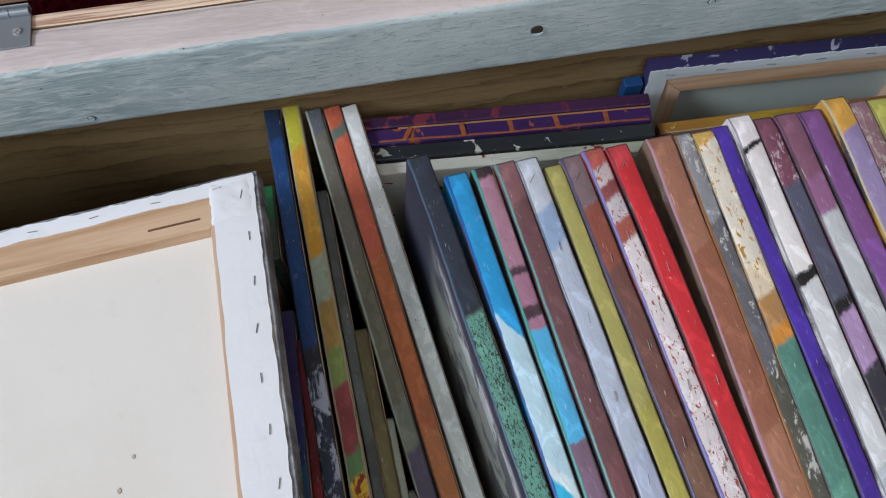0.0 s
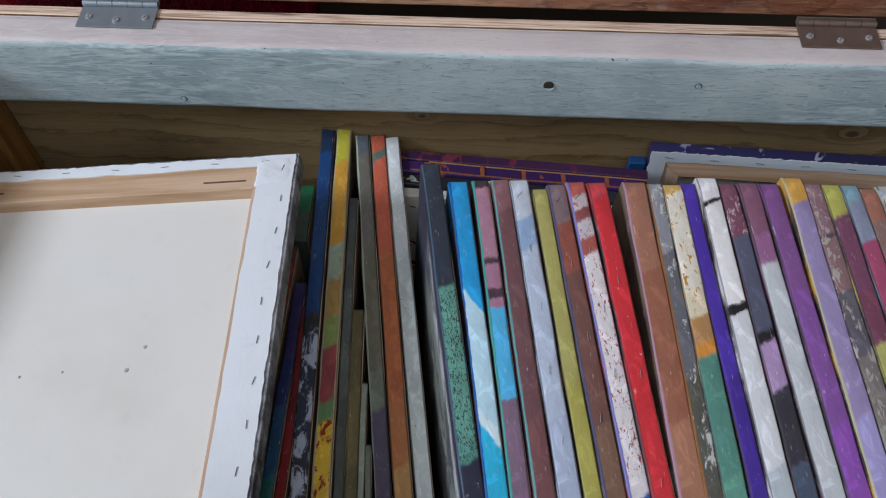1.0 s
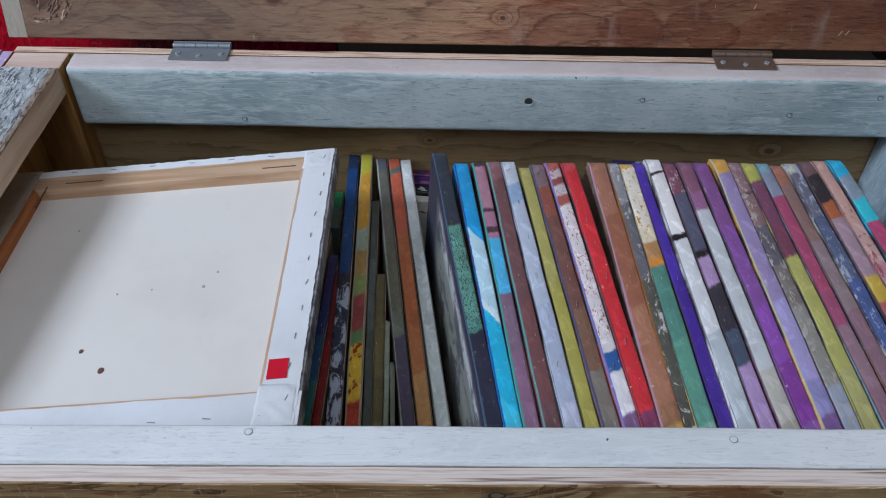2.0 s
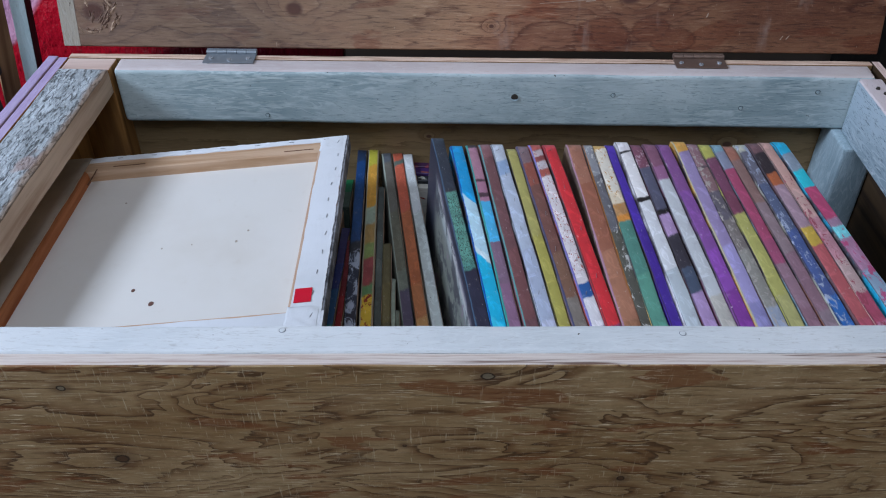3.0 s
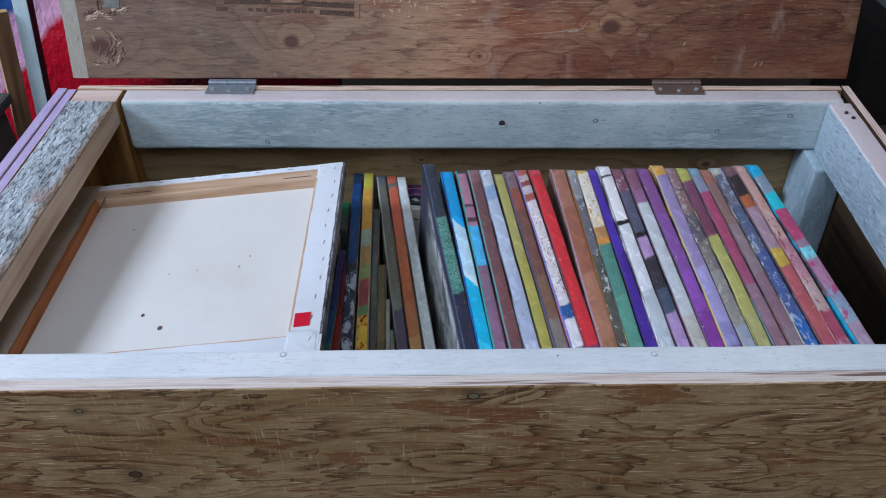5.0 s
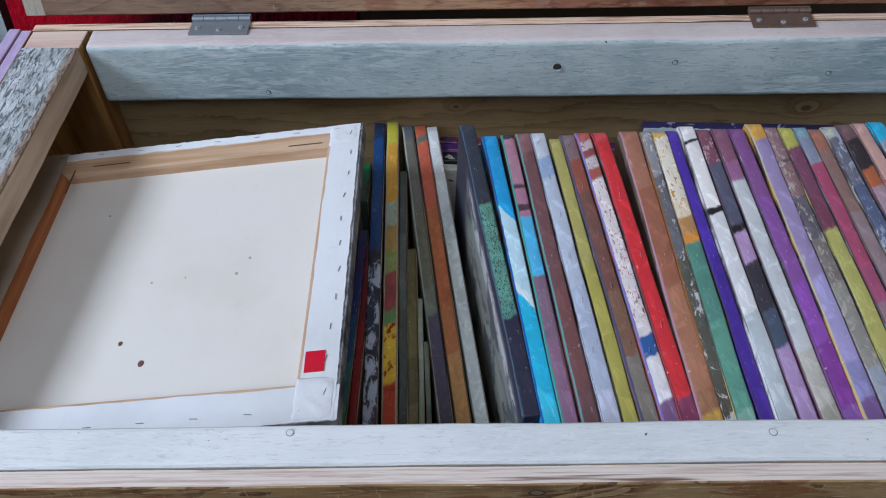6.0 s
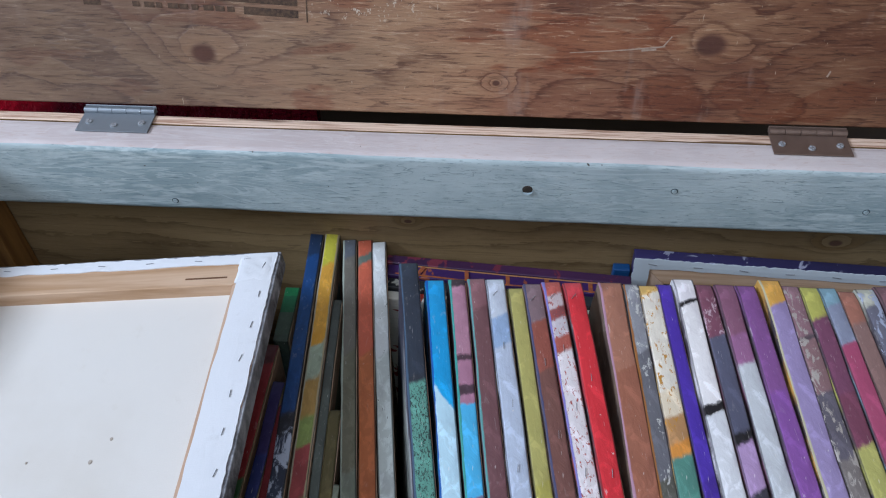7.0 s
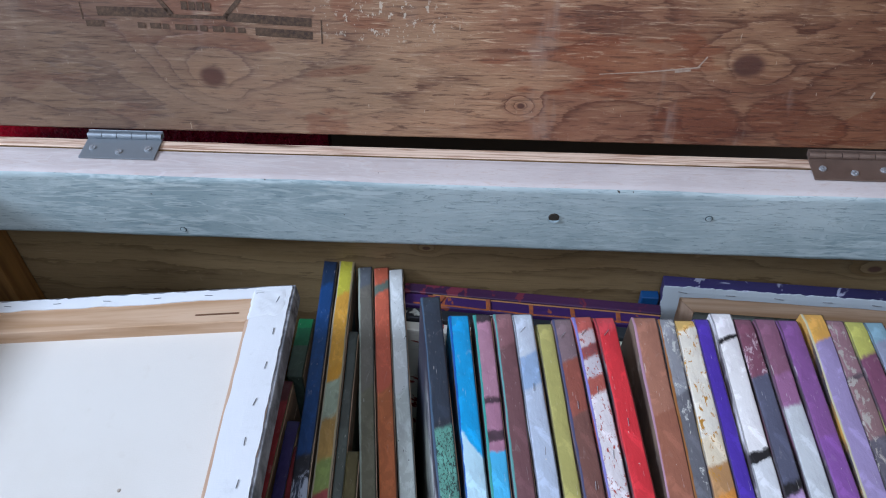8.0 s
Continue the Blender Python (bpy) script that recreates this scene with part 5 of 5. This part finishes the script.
def fold_strip(x0, x1, y0, y1, z, jag, horizontal, seed, lift=0.0012, rag=1.0):
    """Canvas folded over a bar: a thin strip with an uneven cut inner edge. jag > 0 roughens the x1 or y1 side."""
    bm = bmesh.new()
    n = 110
    rows = []
    for i in range(n + 1):
        f = i / n
        j = jag * (noise.noise(Vector((f * 7, seed, 0))) + 0.5 * noise.noise(Vector((f * 23, seed, 3))))
        puff = 0.00012 * (1 + noise.noise(Vector((f * 11, seed, 8))))
        if horizontal:
            a, b = (x0 + (x1 - x0) * f, y0), (x0 + (x1 - x0) * f, y1 + j)
        else:
            a, b = (x0, y0 + (y1 - y0) * f), (x1 + j, y0 + (y1 - y0) * f)
        w = 0.0014 * (noise.noise(Vector((f * 17, seed, 21))) + noise.noise(Vector((f * 41, seed, 5)))) * rag + 0.001 * rag * noise.noise(Vector((f * 83, seed, 2)))
        a = (a[0], a[1] + w) if horizontal else (a[0] + w, a[1])
        mid = ((a[0] + b[0]) / 2, (a[1] + b[1]) / 2)
        rows.append([bm.verts.new((*a, z)), bm.verts.new((*a, z + lift)), bm.verts.new((*mid, z + lift + puff)), bm.verts.new((*b, z + lift * 0.8)), bm.verts.new((*b, z))])
    for p, q in zip(rows, rows[1:]):
        for k in range(5):
            bm.faces.new((p[k], p[(k + 1) % 5], q[(k + 1) % 5], q[k]))
    bm.faces.new(rows[0])
    bm.faces.new(rows[-1][::-1])
    bmesh.ops.recalc_face_normals(bm, faces=bm.faces)
    return bm


# ---- the canvas lying face down on the stack ----
CW, CH, CT = 0.412, 0.424, 0.020
CV_X = Vector((0.396, 0.018, 0.036)).normalized()
CV_Y0 = Vector((-0.016, 0.40, -0.018))
CV_N = CV_X.cross(CV_Y0).normalized()
CV_Y = CV_N.cross(CV_X)
CORNER = Vector((-0.1665, -0.130, 0.541))
ORIGIN = CORNER - CV_X * CW - CV_Y * CH - CV_N * CT
CV_M = Matrix.Translation(ORIGIN) @ Matrix((CV_X, CV_Y, CV_N)).transposed().to_4x4()
lying = thing("stretched_canvas", "white stretched canvas lying face down, bare back and pine stretcher showing", "canvas", CV_M)
frame_bars(lying, CW - 0.004, CH - 0.004, M_STRETCH_X, M_STRETCH_Y, 0.039, 0.0165, 0.0025)
# left bar recoloured orange-brown: its warm shade is put into the wood
lying.children[-1].data.materials[0] = M_SHADED_WOOD
for b in [c for c in lying.children]:
    b.matrix_basis = pose(0.002, 0.002, 0)
sheet = part("canvas_back", block(0.03, CW - 0.03, 0.03, CH - 0.03, 0.0022, 0.0042), M_LINEN, lying, "bare cream canvas seen from behind")
shell = join(block(0.0, CW, 0.0, 0.0016, 0, CT - 0.0008, 0.0006, 1, 30, 0.0004, 1), block(0.0, CW, CH - 0.0036, CH, 0, CT - 0.0008, 0.0009, 2, 30, 0.0006, 2),
             block(0.0, 0.0016, 0.0017, CH - 0.0037, 0, CT - 0.0008, 0.0006, 1, 30, 0.0004, 3), block(CW - 0.0056, CW, 0.0017, CH - 0.0037, 0, CT - 0.0008, 0.0006, 1, 30, 0.0004, 4),
             block(0.0017, CW - 0.0017, 0.0017, CH - 0.0017, 0.0, 0.002))
part("canvas_wrap", shell, M_SMEARED, lying, "dark painted canvas side")
part("canvas_fold", fold_strip(0, CW - 0.003, CH - 0.0022, CH - 0.0145, CT - 0.001, -0.002, True, 3.0), M_GESSO, lying, "white primed canvas folded over")
part("canvas_fold", fold_strip(CW - 0.0030, CW - 0.0375, 0.0, CH - 0.002, CT - 0.0006, -0.0012, False, 5.0, 0.0012, 0.8), M_GESSO, lying, "white primed canvas folded over")
part("canvas_fold", fold_strip(0, CW, 0, 0.0375, CT - 0.001, 0.0012, True, 7.0), M_GESSO, lying, "white primed canvas folded over")
part("canvas_fold", fold_strip(0, 0.036, 0.0, CH, CT - 0.0006, 0.0015, False, 9.0), M_GREY_FOLD, lying, "white primed canvas folded over")
inner = part("bar_shadow_side", block(0.0412, 0.0418, 0.042, CH - 0.042, 0.004, 0.0185, 0.0004, 1), M_SHADED_WOOD, lying, "inner edge of the stretcher, orange-brown as in shade")
for i in range(11):
    s = part("staple", staple_mesh(0.0075, 0.0003), M_STAPLE, lying)
    s.matrix_basis = pose(CW - 0.013 + 0.002 * math.sin(i * 5), 0.03 + i * 0.0375, CT + 0.001, 0, 0, 82 + (i * 29) % 22 - 11)
for i in range(8):
    s = part("staple", staple_mesh(0.0075, 0.0003), M_STAPLE, lying)
    s.matrix_basis = pose(0.03 + i * 0.05, CH - 0.009, CT + 0.0006, 0, 0, (i * 31) % 20 - 10)
    s = part("staple", staple_mesh(0.0075, 0.0003), M_STAPLE, lying)
    s.matrix_basis = pose(0.03 + i * 0.05, 0.012, CT + 0.0006, 0, 0, (i * 37) % 20 - 10)


def corner_flap(x0, y0, w, h, z, seed):
    """Surplus canvas tucked at a corner: a creased patch over the folds."""
    bm = bmesh.new()
    n = 14
    up = []
    for i in range(n + 1):
        row = []
        for j in range(n + 1):
            u, v = i / n, j / n
            side = min(u, 1 - u, v, 1 - v)
            crease = abs(noise.noise(Vector((u * 3 + v * 4, seed, v * 1.5)))) * 0.0022
            row.append(bm.verts.new((x0 + w * u + 0.0015 * noise.noise(Vector((v * 6, seed, 4))), y0 + h * v + 0.002 * noise.noise(Vector((u * 5, seed, 9))), z + min(1, side * 6) * (0.0006 + crease))))
        up.append(row)
    for i in range(n):
        for j in range(n):
            bm.faces.new((up[i][j], up[i + 1][j], up[i + 1][j + 1], up[i][j + 1])).smooth = True
    rim = bmesh.ops.extrude_face_region(bm, geom=bm.faces[:])
    bmesh.ops.translate(bm, vec=(0, 0, -0.0008), verts=[v for v in rim["geom"] if isinstance(v, bmesh.types.BMVert)])
    bmesh.ops.recalc_face_normals(bm, faces=bm.faces)
    return bm


part("corner_flap", corner_flap(CW - 0.041, 0.0015, 0.037, 0.046, CT + 0.0004, 2.0), M_GESSO, lying, "creased canvas tucked at the corner")
part("corner_flap", corner_flap(CW - 0.039, CH - 0.040, 0.034, 0.036, CT + 0.0002, 6.0), M_GESSO, lying, "creased canvas tucked at the corner")
M_FAINT = plain("faint_spot", "#b5a99b", 0.7, 0.3)
tag = part("sticker", block(-0.0095, 0.0095, -0.012, 0.012, 0, 0.0006), M_RED_TAG, lying, "red square sticker")
tag.matrix_basis = pose(CW - 0.0255, 0.0645, CT + 0.0010, 0, 0, 1)
for px, py, r in ((0.1762, 0.1205, 0.0024), (0.2045, 0.093, 0.0033), (0.1116, 0.3161, 0.0014), (0.295, 0.2248, 0.0014), (0.19, 0.201, 0.0011), (0.2835, 0.2032, 0.0018), (0.2271, 0.204, 0.0010)):
    s = part("spot", disc(r, 0.0008, 12), M_SPOT if r > 0.002 else M_FAINT, lying, "brown stain spot")
    s.matrix_basis = pose(px, py, 0.0045)
    s.scale = (1, 1.25, 1)
M_SLOT = plain("slot_shadow_wood", "#6e4c34", 0.8, 0.3)
for x0, y0, dx, dy in ((0.075, CH - 0.03, 0.045, 0), (0.052, CH - 0.075, 0, 0.04), (CW - 0.09, CH - 0.032, 0.04, 0)):
    part("mitre_slot", block(x0, x0 + dx + 0.0016, y0, y0 + dy + 0.0016, 0.0186, 0.0195), M_SLOT, lying)

# ---- the canvas standing face to the back panel ----
BW, BH, BT = 0.310, 0.386, 0.0165
stand = thing("stretched_canvas", "navy-edged stretched canvas standing with its stretcher showing", "canvas", pose(0.200, -0.0545, 0.060, 0, 0, -2.4) @ pose(0, 0, 0, 84.6, 0, 0))
frame_bars(stand, BW - 0.004, BH - 0.004, M_STRETCH_X, M_STRETCH_Y, 0.036, 0.0130, 0.0025)
for b in [c for c in stand.children]:
    b.matrix_basis = pose(0.002, 0.002, 0)
part("canvas_back", block(0.03, BW - 0.03, 0.03, BH - 0.03, 0.0022, 0.004), M_GREYGESSO, stand, "grey primed canvas seen from behind")
shell = join(block(0.0, BW, 0.0, 0.0016, 0, BT - 0.0008), block(0.0, BW, BH - 0.0016, BH, 0, BT - 0.0008, 0.0006, 1, 30, 0.0004, 2),
             block(0.0, 0.0016, 0.0017, BH - 0.0017, 0, BT - 0.0008), block(BW - 0.0016, BW, 0.0017, BH - 0.0017, 0, BT - 0.0008), block(0.0017, BW - 0.0017, 0.0017, BH - 0.0017, 0.0, 0.002))
part("canvas_wrap", shell, M_NAVY_TOP, stand, "navy painted canvas side")
part("canvas_fold", fold_strip(0, BW, BH, BH - 0.014, BT - 0.001, -0.0015, True, 13.0), M_PALE_FOLD, stand, "primed canvas folded over")
part("canvas_fold", fold_strip(0, 0.018, 0.0, BH, BT - 0.0006, 0.0015, False, 15.0), M_PALE_FOLD, stand, "primed canvas folded over")
for i in range(7):
    s = part("staple", staple_mesh(0.010, 0.0005), M_STAPLE, stand)
    s.matrix_basis = pose(0.02 + i * 0.05, BH - 0.007, BT + 0.0006, 0, 0, (i * 31) % 20 - 10)

# ---- things leaning behind and beside the chest ----
def gloss_scene():
    g = Mat("red_blue_gloss_paint", 0.09, 0, 0.6)
    x, y, z = g.xyz()
    n = g.noise(g.scaled(7, 7, 7), 1.0, 4, 0.6, 0.8)
    f = g.math("ADD", g.math("SUBTRACT", z, g.math("ADD", x, 0.25)), g.math("MULTIPLY", g.math("SUBTRACT", n, 0.5), 0.08))
    # the lowest stop paints the shade below the lid into the red
    c = g.ramp(f, [(0.0, "#3e0610"), (0.12, "#a81022"), (0.33, "#b81428"), (0.342, "#d8a0b8"), (0.42, "#b88aa8"), (0.435, "#274c86"), (1.0, "#1f3f78")])
    s = g.noise(g.scaled(48, 48, 30), 1.0, 3, 0.6)
    g.colour(g.mix(g.math("MULTIPLY", g.step(s, 0.5, 0.7), 0.15), c, "#3e0a24"))
    g.bump(g.math("ADD", s, n), 1.0, 0.007)
    return g.m


big = thing("painting", "large glossy red, pink and blue painting leaning behind the chest", "painting", pose(-0.75, 0.27, 0.0, -6))
part("canvas", block(-0.62, 0.52, 0.0, 0.022, 0.0, 1.15, 0.003, 2, 30, 0.0008), gloss_scene(), big)
for x0, x1, z0, z1 in ((-0.61, 0.51, 0.01, 0.06), (-0.61, 0.51, 1.09, 1.14), (-0.61, -0.56, 0.061, 1.089), (0.46, 0.51, 0.061, 1.089)):
    part("stretcher_bar", block(x0, x1, 0.0222, 0.04, z0, z1, 0.001, 1), M_STRETCH_X, big)

M_WHITE_EDGE = painted_wood("white_edge_paint", "#a7bcbc", "#c0cfcd", "#8f8a84", 2, 0.5, 0.06)
M_BROWN_EDGE = raw_wood("brown_edge_wood", "#8d6c4a", "#65482e", 2, 50)
M_TAN_EDGE = raw_wood("tan_edge_wood", "#c8a878", "#93704a", 2, 50)


def leaning(x, y, top, w, depth, lean, mat, side, label, rz=0):
    t = thing("stretched_canvas", label, "canvas", pose(x, y, 0.0, 0, lean, 0) @ pose(0, 0, 0, 0, 0, rz), "canvases beside the chest")
    bm = block(-w / 2, w / 2, 0.0, depth, 0.0, top, 0.0018, 2, 20, 0.0006, x * 20)
    c = part("canvas", bm, [mat, side], t)
    shade(c, lambda n, q: n.x > 0.7 or n.x < -0.7, 1)
    return t


leaning(-0.827, 0.17, 0.692, 0.026, 0.024, 7.0, M_WHITE_EDGE, M_DARKSIDE, "white-edged canvas leaning beside the chest")
leaning(-0.874, 0.15, 0.662, 0.013, 0.030, 7.0, M_TAN_EDGE, M_BROWN_EDGE, "tan wooden stretcher leaning beside the chest", -52)
stool = thing("dark_crate", "dark grey crate in the gloom beside the chest", "crate", pose(-0.92, -0.035, 0))
part("crate_body", block(-0.14, 0.12, -0.15, 0.15, 0.0, 0.50, 0.02, 3), plain("grey_brown_crate", "#4f4a43", 0.85, 0.4), stool)
part("crate_lid", block(-0.15, 0.13, -0.16, 0.16, 0.5005, 0.52, 0.006, 2), plain("dusty_grey", "#4a4a44", 0.8, 0.4), stool, "dusty grey lid")

box = thing("cardboard_box", "small grey box on an added black block behind the chest", "box", pose(1.33, 1.02, 0.0, 0, 0, 4))
# black block added where there is only darkness below the grey box
part("stand", block(-0.24, 0.24, -0.12, 0.12, 0.0, 0.300, 0.004, 2), M_BLACK, box, "added black block")
part("box_body", block(-0.165, -0.05, -0.10, 0.08, 0.3005, 0.322, 0.004, 2), plain("grey_card", "#5e5e60", 0.8, 0.25), box)
